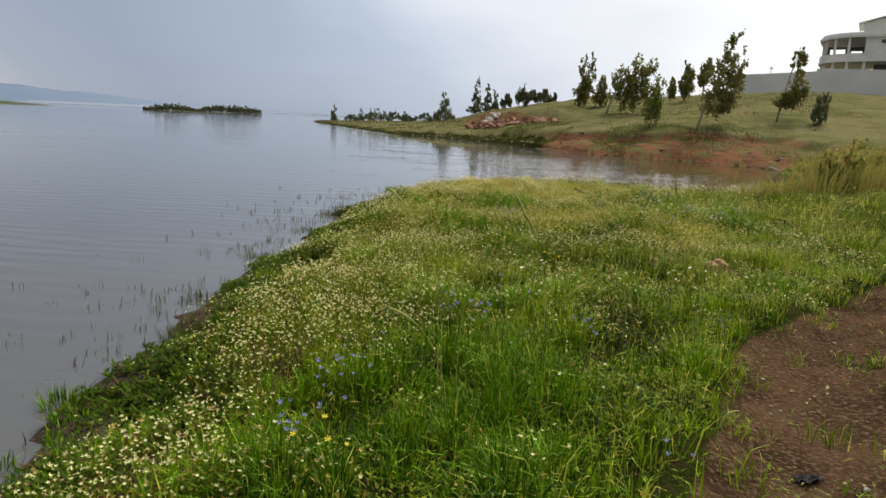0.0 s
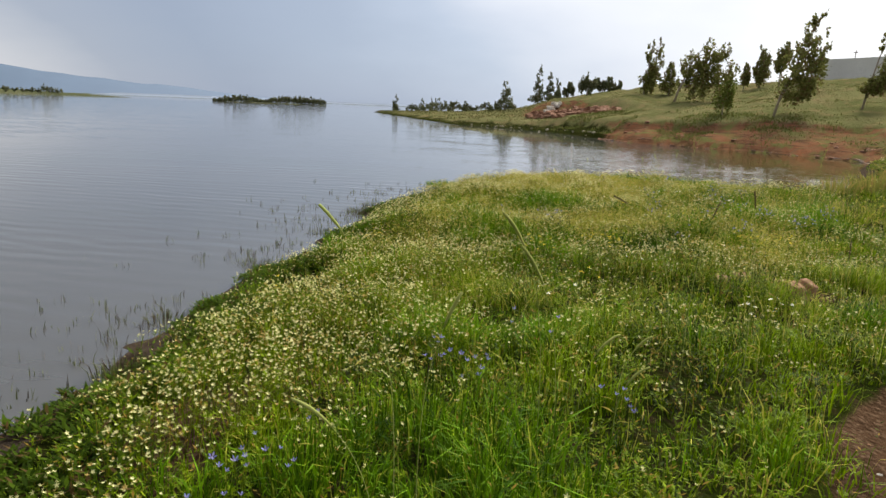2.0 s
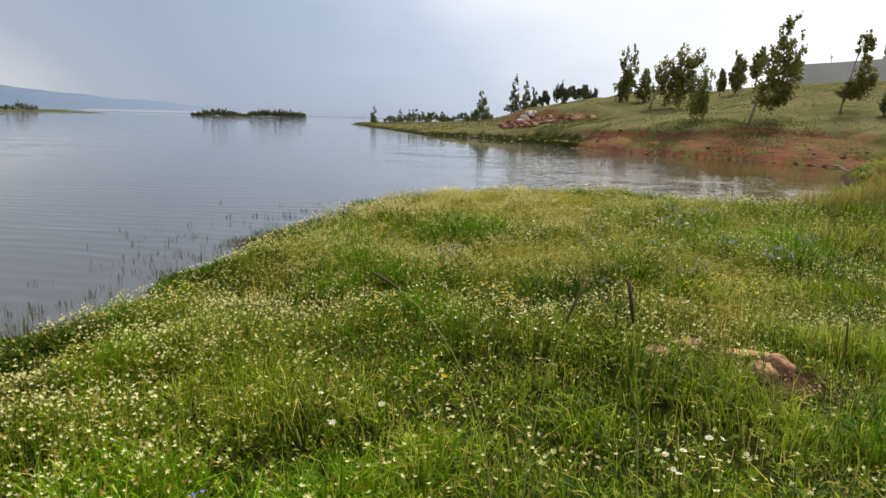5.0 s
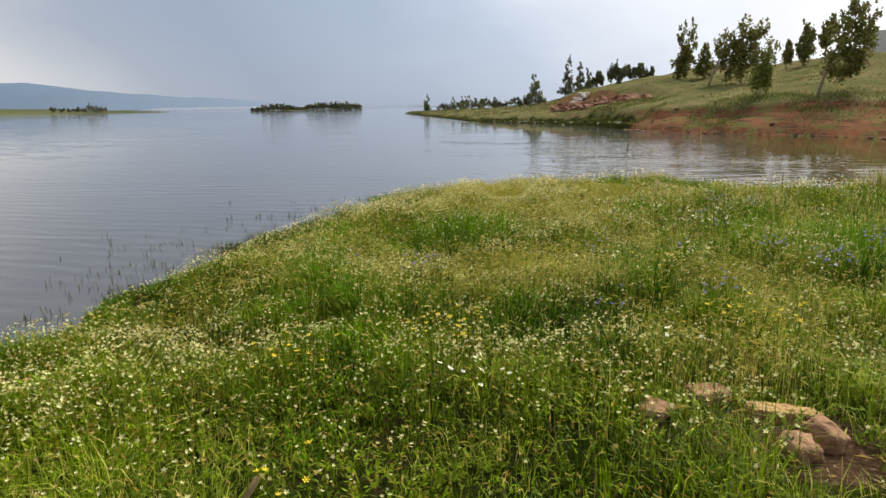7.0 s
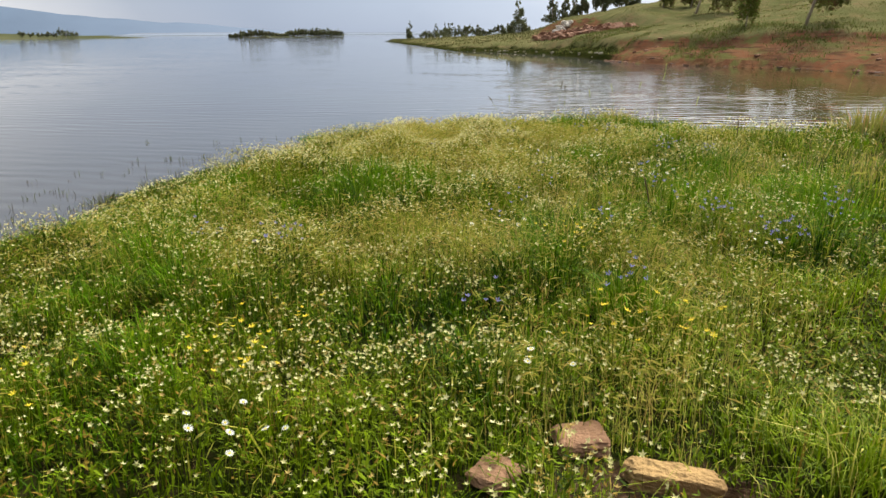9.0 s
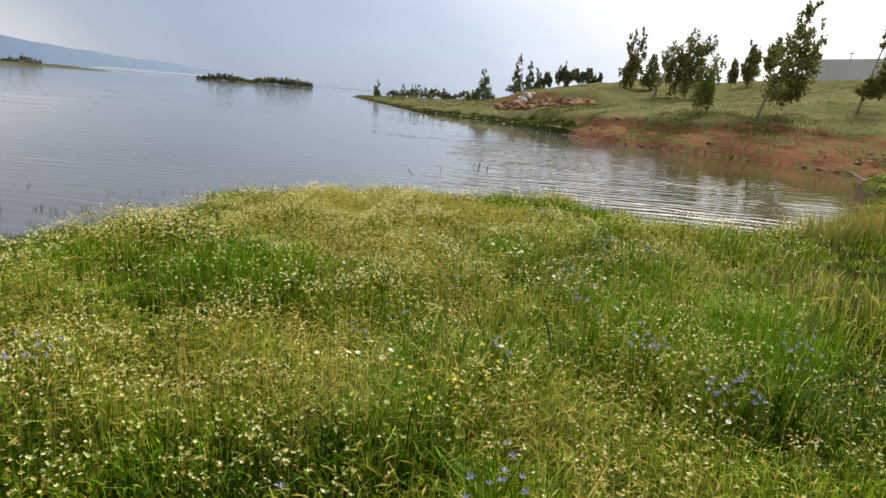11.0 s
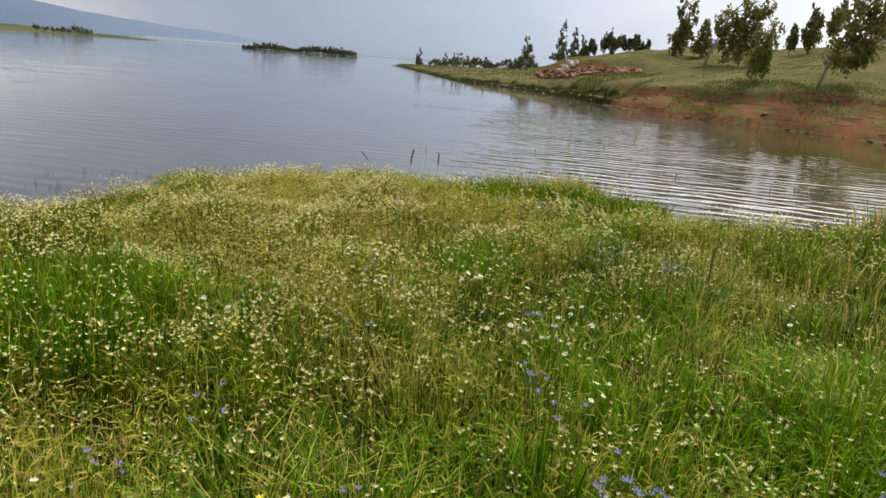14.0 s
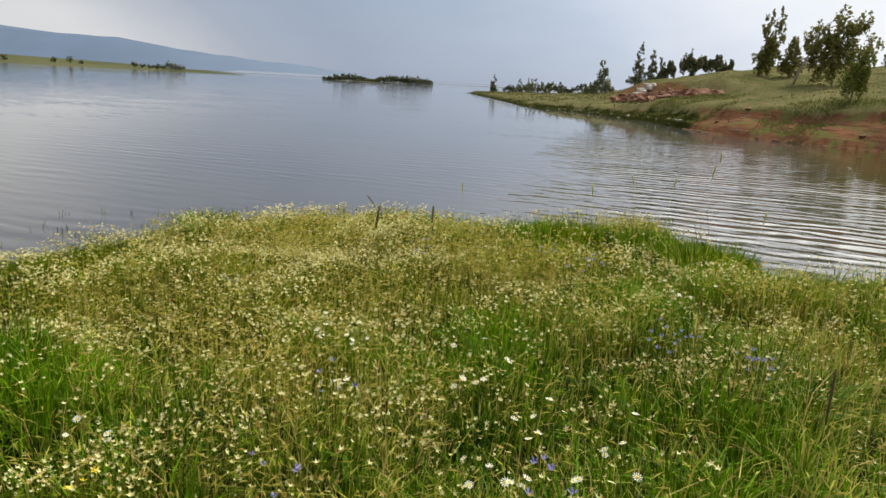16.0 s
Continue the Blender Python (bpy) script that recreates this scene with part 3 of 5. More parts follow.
def tufts(n, box, share, per, spread, hmin, hmax, wmin, wmax, lean):
    """Tufts of blades that fan out from common roots."""
    c, d = places(n, *box, share)
    k = rng.integers(per[0], per[1] + 1, len(c))
    at = np.repeat(np.arange(len(c)), k)
    m = len(at)
    r, a = spread * np.sqrt(rng.random(m)), rng.uniform(0, 6.283, m)
    p = c[at] + np.stack([r * np.cos(a), r * np.sin(a), np.zeros(m)], -1)
    p[:, 2] = land(p[:, 0], p[:, 1])[0] - 0.005
    hummock = 0.40 + 0.95 * smooth(value_noise(c[:, 0], c[:, 1], 0.42, 55), 0.15, 0.85)
    tall = (rng.uniform(0.75, 1.25, len(c)) * hummock * (0.30 + 0.70 * smooth(d, 0.0, 1.1)))[at]
    h = rng.uniform(hmin, hmax, m) * tall
    ok = p[:, 2] > 0.0
    return blade_arrays(p[ok], h[ok], rng.uniform(wmin, wmax, m)[ok], (a + rng.normal(0, 0.7, m))[ok], np.abs(rng.normal(lean, lean * 0.6, m))[ok])


NEARBOX, MIDBOX, SIDEBOX, OUTERBOX = (-2.3, 5.8, 0.2, 15.2), (-2.3, 6.6, 14.5, 18.6), (4.4, 17.5, 2.0, 31.0), (-2.3, 19.0, -9.0, 6.0)


def near_part(x):
    return 1 - smooth(x, 4.4, 5.8)


def side_part(x, y):
    return smooth(x, 4.4, 5.8) * smooth(17.5 - x, 0, 2)


def outer_part(x, y):
    return np.maximum(1 - smooth(y, 0.0, 1.4), smooth(x, 15, 17)) * (1 - smooth(np.hypot(x - 4, y - 4), 8, 14))

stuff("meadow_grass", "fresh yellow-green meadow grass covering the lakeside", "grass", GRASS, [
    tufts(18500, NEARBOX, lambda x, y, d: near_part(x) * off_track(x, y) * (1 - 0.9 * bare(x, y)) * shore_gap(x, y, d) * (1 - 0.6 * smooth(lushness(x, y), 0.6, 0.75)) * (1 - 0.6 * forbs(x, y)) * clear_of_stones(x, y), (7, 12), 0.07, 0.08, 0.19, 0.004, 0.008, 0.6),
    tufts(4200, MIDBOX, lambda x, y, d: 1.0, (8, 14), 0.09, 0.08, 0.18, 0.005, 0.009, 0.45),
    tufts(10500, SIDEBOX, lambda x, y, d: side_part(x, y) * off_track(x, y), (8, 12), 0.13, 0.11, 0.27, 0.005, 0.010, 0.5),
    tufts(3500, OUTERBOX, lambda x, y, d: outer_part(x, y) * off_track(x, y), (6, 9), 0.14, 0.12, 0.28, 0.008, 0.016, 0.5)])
stuff("pale_grass", "pale yellow-green flowering grass in the open meadow", "grass", PALEGRASS, [
    tufts(5500, (-0.6, 5.0, 4.5, 12.5), lambda x, y, d: off_track(x, y) * clear_of_stones(x, y) * smooth(value_noise(x, y, 0.5, 57) * 0.6 + value_noise(x, y, 1.7, 58) * 0.4, 0.36, 0.60) * smooth(y, 4.8, 7.0) * (1 - smooth(y, 10.5, 12.5)) * (1 - smooth(x, 3.4, 5.0)) * (1 - 0.7 * smooth(lushness(x, y), 0.6, 0.75)), (6, 10), 0.07, 0.14, 0.23, 0.003, 0.005, 0.7)])
stuff("rough_grass", "rough olive grass along the track and the cove", "grass", SCRUB, [
    tufts(7500, SIDEBOX, lambda x, y, d: side_part(x, y) * off_track(x, y), (8, 12), 0.13, 0.12, 0.27, 0.006, 0.010, 0.5)])
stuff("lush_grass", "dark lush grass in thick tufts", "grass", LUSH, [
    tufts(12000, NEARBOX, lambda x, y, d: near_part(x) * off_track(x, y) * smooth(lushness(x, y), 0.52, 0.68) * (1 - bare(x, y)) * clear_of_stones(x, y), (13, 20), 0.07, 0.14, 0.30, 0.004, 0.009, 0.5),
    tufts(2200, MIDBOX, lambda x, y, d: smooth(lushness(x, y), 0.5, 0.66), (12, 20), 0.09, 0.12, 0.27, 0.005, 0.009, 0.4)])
stuff("dry_grass", "golden drying grass with bent tips", "grass", DRY, [
    tufts(9500, NEARBOX, lambda x, y, d: near_part(x) * off_track(x, y) * smooth(dryness(x, y), 0.52, 0.70) * smooth(d, 0.6, 1.6) * (1 - 0.5 * forbs(x, y)) * clear_of_stones(x, y), (7, 12), 0.07, 0.15, 0.29, 0.003, 0.006, 0.7),
    tufts(4800, MIDBOX, lambda x, y, d: smooth(dryness(x, y), 0.42, 0.6) * smooth(d, 0.3, 1.0), (9, 14), 0.09, 0.12, 0.24, 0.004, 0.008, 0.55),
    tufts(10000, SIDEBOX, lambda x, y, d: side_part(x, y) * off_track(x, y) * smooth(dryness(x, y), 0.36, 0.58), (6, 10), 0.13, 0.13, 0.29, 0.004, 0.008, 0.6)])


def star_arrays(c, r, petals, tilt=0.85, cup=0.55):
    """Small open flower heads: rings of pointed petals about a raised middle."""
    n = len(c)
    a0, ta, tm = rng.uniform(0, 6.283, n), rng.uniform(0, 6.283, n), np.abs(rng.normal(0, tilt, n))
    nz = np.stack([np.sin(tm) * np.cos(ta), np.sin(tm) * np.sin(ta), np.cos(tm)], -1)
    ux = np.cross(nz, np.array([0.3, 0.9, 0.1]))
    ux /= np.linalg.norm(ux, axis=1)[:, None]
    uy = np.cross(nz, ux)
    v = [c]
    for k in range(petals * 2):
        a = a0 + k * math.pi / petals
        rr = r * (1.0 if k % 2 == 0 else 0.38)
        lift = r * (cup if k % 2 == 0 else cup * 0.4)
        v.append(c + ux * (np.cos(a) * rr)[:, None] + uy * (np.sin(a) * rr)[:, None] + nz * lift[:, None])
    m = petals * 2 + 1
    tri = np.array([[0, 1 + k, 1 + (k + 1) % (petals * 2)] for k in range(petals * 2)])
    f = (np.arange(n) * m)[:, None, None] + tri[None]
    return np.stack(v, 1).reshape(-1, 3), f.reshape(-1, 3)


def heads(n, box, share, zmin, zmax, per=(1, 4), spread=0.05):
    c, d = places(n, *box, share)
    k = rng.integers(per[0], per[1] + 1, len(c))
    at = np.repeat(np.arange(len(c)), k)
    p = c[at] + np.concatenate([rng.normal(0, spread, (len(at), 2)), np.zeros((len(at), 1))], 1)
    g = land(p[:, 0], p[:, 1])[0]
    hummock = 0.50 + 0.9 * smooth(value_noise(p[:, 0], p[:, 1], 0.42, 55), 0.15, 0.85)
    p[:, 2] = g + rng.uniform(zmin, zmax, len(p)) * (0.30 + 0.70 * smooth(d, 0, 1.0))[at] * hummock
    ok = g > 0.01
    return p[ok], g[ok]


def flowering(p, g, r0, r1, petals):
    """Heads with thin stems down to the ground."""
    r = rng.uniform(r0, r1, len(p)) * (1 + 0.25 * smooth(p[:, 1], 9.5, 13.5))
    base = p.copy()
    base[:, 2] = g
    base[:, :2] += rng.normal(0, 0.02, (len(p), 2))
    w = rng.uniform(0.0015, 0.003, len(p))
    a = rng.uniform(0, 6.283, len(p))
    s = np.stack([np.cos(a), np.sin(a), a * 0], -1) * w[:, None]
    stem = np.stack([base - s, base + s, p], 1).reshape(-1, 3)
    return star_arrays(p, r, petals), (stem, np.arange(len(p) * 3).reshape(-1, 3))


def cream_share(x, y, d):
    return np.clip(forbs(x, y) + 0.40 * smooth(y, 3.5, 5.5) * smooth(value_noise(x, y, 0.5, 73), 0.35, 0.6) + 0.95 * bare(x, y), 0, 1) * (0.10 + 0.90 * smooth(d + 0.3 * smooth(y, 6, 10) + (value_noise(x, y, 0.5, 74) - 0.5) * 0.5, 0.35, 0.75)) * off_track(x, y) * clear_of_stones(x, y)


cp, cg = heads(13500, NEARBOX, lambda x, y, d: near_part(x) * cream_share(x, y, d) * (1 - 0.3 * smooth(y, 6, 9)), 0.15, 0.24, (1, 4), 0.05)
fp, fg = heads(21000, (-2.3, 5.8, 6.0, 15.2), lambda x, y, d: near_part(x) * np.clip(0.32 + cream_share(x, y, d), 0, 1) * smooth(y, 6.0, 8.5) * (1 - 0.5 * (1 - smooth(x, -0.3, 0.9))) * (1 - 0.5 * smooth(x, 1.5, 3.0)) * clear_of_stones(x, y) * (1 - 0.65 * smooth(lushness(x, y), 0.60, 0.76)) * (0.6 + 0.4 * smooth(y - x * 0.3, 10.0, 12.0)), 0.18, 0.27, (2, 5), 0.016)
bp, bg = heads(6500, (-2.1, 0.7, 1.8, 8.5), lambda x, y, d: cream_share(x, y, d) * (1 - smooth(x, -0.5, 0.5)), 0.07, 0.19, (1, 3), 0.045)
lp, lg = heads(20500, (-2.3, 5.2, 1.5, 11.0), lambda x, y, d: near_part(x) * np.clip(0.3 + forbs(x, y), 0, 1) * smooth(d, 0.25, 0.8) * (1 - 0.85 * bare(x, y)) * off_track(x, y) * clear_of_stones(x, y), 0.10, 0.24, (1, 3), 0.05)
cp, cg = np.concatenate([cp, bp]), np.concatenate([cg, bg])
mp_, mg_ = heads(11500, MIDBOX, lambda x, y, d: cream_share(x, y, d) * (0.25 + 0.75 * smooth(d, 0.5, 1.3)) * (1 - 0.45 * smooth(x, 1.0, 3.0)) * (1 - 0.8 * smooth(y, 15.7, 16.5) * smooth(x, 0.8, 2.2)), 0.13, 0.24, (3, 6), 0.022)
sp, sg = heads(8500, SIDEBOX, lambda x, y, d: 0.6 * side_part(x, y) * off_track(x, y) * smooth(value_noise(x, y, 1.5, 77), 0.4, 0.7), 0.14, 0.28, (1, 3), 0.08)
a1, s1 = flowering(cp, cg, 0.008, 0.0145, 5)
a4, s4 = flowering(fp, fg, 0.006, 0.0115, 5)
a2, s2 = flowering(mp_, mg_, 0.009, 0.015, 4)
a3, s3 = flowering(sp, sg, 0.010, 0.018, 4)
stuff("cream_wildflower", "countless small cream wildflowers scattered through the grass", "wildflower", CREAM, [a1, a2, a3, a4])


def leaf_arrays(p, g, per, r):
    """Small side leaves along the flower stems."""
    at = np.repeat(np.arange(len(p)), per)
    m = len(at)
    base = p[at].copy()
    base[:, 2] = g[at] + (p[at, 2] - g[at]) * rng.uniform(0.1, 0.85, m)
    a = rng.uniform(0, 6.283, m)
    ln = rng.uniform(r * 0.6, r * 1.3, m)
    out = np.stack([np.cos(a), np.sin(a), rng.uniform(0.1, 0.9, m)], -1)
    side = np.stack([-np.sin(a), np.cos(a), a * 0], -1)
    v = np.stack([base, base + out * (ln * 0.5)[:, None] + side * (ln * 0.17)[:, None], base + out * ln[:, None], base + out * (ln * 0.5)[:, None] - side * (ln * 0.17)[:, None]], 1)
    return v.reshape(-1, 3), np.arange(m * 4).reshape(-1, 4)


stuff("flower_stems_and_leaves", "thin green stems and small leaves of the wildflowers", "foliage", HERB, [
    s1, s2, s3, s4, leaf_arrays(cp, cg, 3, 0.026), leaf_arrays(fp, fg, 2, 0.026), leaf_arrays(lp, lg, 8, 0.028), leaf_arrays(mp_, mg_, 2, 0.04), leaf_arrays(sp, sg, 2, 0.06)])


def spike_arrays(n, box, share, zmin, zmax, length, width):
    """Nodding seed spikes on hair-thin stems."""
    c, d = places(n, *box, share)
    m = len(c)
    g = c[:, 2].copy()
    top = c.copy()
    top[:, 2] = g + rng.uniform(zmin, zmax, m) * (0.6 + 0.4 * smooth(d, 0, 1))
    a = rng.uniform(0, 6.283, m)
    out = np.stack([np.cos(a), np.sin(a), rng.uniform(-0.5, 0.9, m)], -1)
    out /= np.linalg.norm(out, axis=1)[:, None]
    ln, wd = rng.uniform(0.7, 1.3, m) * length, rng.uniform(0.7, 1.3, m) * width
    tip, mid = top + out * ln[:, None], top + out * (ln * 0.45)[:, None] + np.array([0, 0, 0.004])
    s1 = np.cross(out, np.array([0.2, 0.1, 1.0]))
    s1 /= np.linalg.norm(s1, axis=1)[:, None]
    s2 = np.cross(out, s1)
    v = []
    for s in (s1, s2):
        v.append(np.stack([top, mid + s * wd[:, None], tip, mid - s * wd[:, None]], 1))
    base = c.copy()
    base[:, :2] += rng.normal(0, 0.02, (m, 2)) - out[:, :2] * 0.03
    w = np.stack([-np.sin(a), np.cos(a), a * 0], -1) * 0.0014
    stem = np.stack([base - w, base + w, top], 1).reshape(-1, 3)
    v = np.concatenate(v).reshape(-1, 3)
    return (v, np.arange(len(v)).reshape(-1, 4)), (stem, np.arange(len(stem)).reshape(-1, 3))


def golden(x, y, d):
    return (1 - 0.55 * smooth(x, 2.9, 4.2)) * (1 - 0.65 * smooth(lushness(x, y), 0.60, 0.76)) * off_track(x, y) * clear_of_stones(x, y) * smooth(d, 0.5, 1.5) * (0.10 + 0.9 * smooth(dryness(x, y), 0.44, 0.66)) * (0.35 + 0.65 * smooth(y, 5, 9)) * (1 - 0.55 * np.exp(-((x - 3.5) / 1.2) ** 2 - ((y - 11.2) / 0.8) ** 2))


g1, t1 = spike_arrays(76000, NEARBOX, lambda x, y, d: near_part(x) * golden(x, y, d), 0.17, 0.30, 0.056, 0.0029)
g2, t2 = spike_arrays(22000, MIDBOX, golden, 0.12, 0.25, 0.05, 0.0065)
g3, t3 = spike_arrays(20000, SIDEBOX, lambda x, y, d: side_part(x, y) * golden(x, y, d), 0.18, 0.38, 0.07, 0.009)
stuff("grass_seed_head", "golden nodding seed heads of the ripening grass", "grass", SEEDHEAD, [g1, g2, g3, t1, t2, t3])

# low broad-leaved herbs along the water's edge
hp, hg = heads(13000, (-2.4, 0.5, 1.2, 17.5), lambda x, y, d: (1 - smooth(d, 0.45, 1.1)) * (0.10 + 0.90 * smooth(value_noise(x, y, 0.40, 81), 0.42, 0.60)), 0.05, 0.19, (2, 5), 0.05)
stuff("shore_herb", "low dark broad-leaved plants along the muddy waterline", "foliage", SHOREHERB, [leaf_arrays(hp, hg, 5, 0.05)])


# sprigs standing in the shallow water
def water_sprigs():
    n = 620
    t = rng.random(n)
    y = 2.5 + 15.5 * t ** 0.8
    x = np.interp(y, [p[1] for p in NEAR_SHORE[1:10]], [p[0] for p in NEAR_SHORE[1:10]]) - np.abs(rng.normal(0, 0.9, n)) - 0.02
    keep = (value_noise(x, y, 0.45, 91) > 0.45) & (land(x, y)[1] < 0.02)
    x, y = x[keep], y[keep]
    k = rng.integers(2, 6, len(x))
    at = np.repeat(np.arange(len(x)), k)
    m = len(at)
    p = np.stack([x[at] + rng.normal(0, 0.03, m), y[at] + rng.normal(0, 0.03, m), np.full(m, -0.03)], -1)
    return blade_arrays(p, rng.uniform(0.05, 0.13, m), rng.uniform(0.004, 0.009, m), rng.uniform(0, 6.283, m), rng.uniform(0.05, 0.45, m))


stuff("water_weed", "sparse dark sprigs standing in the shallow water", "water plant", WATERWEED, [water_sprigs()])

# ---- building blocks ----
def part(name, me, parent, label="", at=(0, 0, 0), turn=(0, 0, 0), size=1.0):
    ob = new(name, me)
    ob.parent = parent
    ob.location, ob.rotation_euler, ob.scale = at, turn, (size, size, size)
    if label:
        tagged(ob, label)
    return ob


def thing(name, label, category, at=(0, 0, 0), turn=0.0, group="", me=None, size=1.0):
    ob = new(name, me)
    ob.location, ob.rotation_euler, ob.scale = at, (0, 0, turn), (size, size, size)
    return tagged(ob, label, category, group)


def bm_mesh(name, bm, mat, smooth_faces=False):
    me = bpy.data.meshes.new(name)
    bm.to_mesh(me)
    bm.free()
    me.materials.append(mat)
    for p in me.polygons:
        p.use_smooth = smooth_faces
    return me


def tube(path, radii, sides=7):
    """Verts and faces of a tapered round limb along a path."""
    path, v, f = [Vector(p) for p in path], [], []
    for k, p in enumerate(path):
        way = (path[min(k + 1, len(path) - 1)] - path[max(k - 1, 0)]).normalized()
        ref = Vector((0, 1, 0)) if abs(way.y) < 0.9 else Vector((1, 0, 0))
        u = way.cross(ref).normalized()
        w = way.cross(u)
        v += [p + (u * math.cos(a) + w * math.sin(a)) * radii[k] for a in [6.2832 * i / sides for i in range(sides)]]
    for k in range(len(path) - 1):
        for i in range(sides):
            j = (i + 1) % sides
            f.append((k * sides + i, k * sides + j, (k + 1) * sides + j, (k + 1) * sides + i))
    f2 = [tuple(range(sides - 1, -1, -1)), tuple((len(path) - 1) * sides + i for i in range(sides))]
    return v, f + f2


def tube_mesh(name, tubes, mat):
    v, f = [], []
    for tv, tf in tubes:
        f += [tuple(i + len(v) for i in face) for face in tf]
        v += tv
    me = bpy.data.meshes.new(name)
    me.from_pydata([tuple(p) for p in v], [], f)
    me.materials.append(mat)
    for p in me.polygons:
        p.use_smooth = True
    return me


def crown_mesh(name, lobes, leaves, size, mat, seed):
    """Leaves in uneven lobes (x, y, z, radius, half height), with gaps between the sprays."""
    g = np.random.default_rng(seed)
    weight = np.array([r * r * h for *_, r, h in lobes])
    vs = []
    for (x, y, z, r, h), share in zip(lobes, weight / weight.sum()):
        n = max(40, int(leaves * share))
        sprays = max(7, n // 16)
        a, b = g.uniform(0, 6.283, sprays), np.arccos(g.uniform(-1, 1, sprays))
        rad = g.uniform(0.30, 1.25, sprays) ** 0.7
        c = np.stack([np.sin(b) * np.cos(a) * r * rad, np.sin(b) * np.sin(a) * r * rad, np.cos(b) * h * rad], -1)
        at = g.integers(0, sprays, n)
        p = c[at] + g.normal(0, 1, (n, 3)) * np.array([0.12 * r, 0.12 * r, 0.19 * h])
        p += np.array([x, y, z])
        ln = g.uniform(0.6, 1.35, n) * size
        d = g.normal(0, 1, (n, 3)) + np.array([0, 0, -0.7])
        d /= np.linalg.norm(d, axis=1)[:, None]
        s = np.cross(d, g.normal(0, 1, (n, 3)))
        s /= np.linalg.norm(s, axis=1)[:, None]
        e = d * ln[:, None]
        s = s * (ln * 0.32)[:, None]
        vs.append(np.stack([p - e * 0.5, p + s, p + e * 0.5, p - s], 1).reshape(-1, 3))
    v = np.concatenate(vs)
    return mesh_of(name, v, [np.arange(len(v)).reshape(-1, 4)], mat, False)


def tree(label, x, y, lobes, lean, trunk_top, radius, seed, leaves=1500, size=0.2, mat=None, group="young trees on the hillside", name="eucalyptus_tree", category="tree"):
    """Trunk with limbs into each lobe, and a crown."""
    g = random.Random(seed)
    root = thing(name, label, category, (x, y, height(x, y) - 0.05), 0, group)
    pts = [(0, 0, -0.1)] + [(lean * t ** 1.2 + g.uniform(-0.05, 0.05), g.uniform(-0.06, 0.06), trunk_top * t) for t in (0.25, 0.5, 0.75, 1.0)]
    part("trunk", tube_mesh("trunk", [tube(pts, [radius * f for f in (1.25, 1.0, 0.8, 0.6, 0.25)])], BARK), root)
    full = [(l[0], g.uniform(-0.5, 0.5) * l[2], l[1], l[2] * 0.92, l[3] * 1.08) for l in lobes]
    for lx, ly, lz, r, h in full:
        z0 = max(trunk_top * 0.25, min(lz - h * 0.8, trunk_top * 0.9))
        t = z0 / trunk_top
        start = Vector((lean * t ** 1.2, 0, z0))
        end = Vector((lx, ly, lz + h * 0.3))
        mid = start.lerp(end, 0.5) + Vector((g.uniform(-0.1, 0.1), g.uniform(-0.1, 0.1), 0.1))
        part("limb", tube_mesh("limb", [tube([start, mid, end], [radius * 0.45, radius * 0.3, radius * 0.08], 5)], BARK), root)
    part("crown", crown_mesh("crown", full, leaves, size, mat or EUCALYPT, seed), root)
    return root


def spire(h, w, seed):
    g = random.Random(seed)
    n = max(4, round(h * 1.3))
    return [(g.uniform(-0.18, 0.18) * w, h * (0.12 + 0.8 * k / (n - 1)), w * 0.5 * (1.0 - 0.72 * k / (n - 1)) * g.uniform(0.75, 1.15), h * 0.62 / n) for k in range(n)]


def shrub(h, w, seed):
    g = random.Random(seed)
    n = max(4, round(w * 1.6))
    return [(w * (-0.42 + 0.84 * k / (n - 1)), h * g.uniform(0.3, 0.72), w * g.uniform(0.16, 0.26), h * g.uniform(0.2, 0.34)) for k in range(n)]


def rock_mesh(name, mat, sx, sy, sz, seed, detail=3, rough=0.22, blocky=0.0):
    bm = bmesh.new()
    bmesh.ops.create_icosphere(bm, subdivisions=detail, radius=1.0)
    off = Vector((seed * 3.1, seed * 1.7, seed * 0.9))
    for v in bm.verts:
        c = v.co.copy()
        if blocky:
            m = max(abs(c.x), abs(c.y), abs(c.z))
            c = c.lerp(c / m * 0.85, blocky)
        k = 1 + rough * noise.noise(c * 1.3 + off) + rough * 0.5 * noise.noise(c * 3.1 + off) + rough * 0.22 * noise.noise(c * 7.3 + off)
        v.co = Vector((c.x * k * sx, c.y * k * sy, c.z * k * sz))
    return bm_mesh(name, bm, mat, blocky < 0.5)


def box_mesh(name, mat, x0, x1, y0, y1, z0, z1, bevel=0.0):
    bm = bmesh.new()
    bmesh.ops.create_cube(bm, size=1.0)
    bmesh.ops.transform(bm, verts=bm.verts, matrix=Matrix.Translation(((x0 + x1) / 2, (y0 + y1) / 2, (z0 + z1) / 2)) @ Matrix.Diagonal((x1 - x0, y1 - y0, z1 - z0, 1)))
    if bevel:
        bmesh.ops.bevel(bm, geom=bm.edges[:], offset=bevel, segments=1, affect="EDGES")
    return bm_mesh(name, bm, mat)


def slab_mesh(name, mat, outline, z0, z1):
    bm = bmesh.new()
    low = [bm.verts.new((x, y, z0)) for x, y in outline]
    face = bm.faces.new(low)
    out = bmesh.ops.extrude_face_region(bm, geom=[face])
    bmesh.ops.translate(bm, verts=[e for e in out["geom"] if isinstance(e, bmesh.types.BMVert)], vec=(0, 0, z1 - z0))
    bmesh.ops.recalc_face_normals(bm, faces=bm.faces)
    return bm_mesh(name, bm, mat)


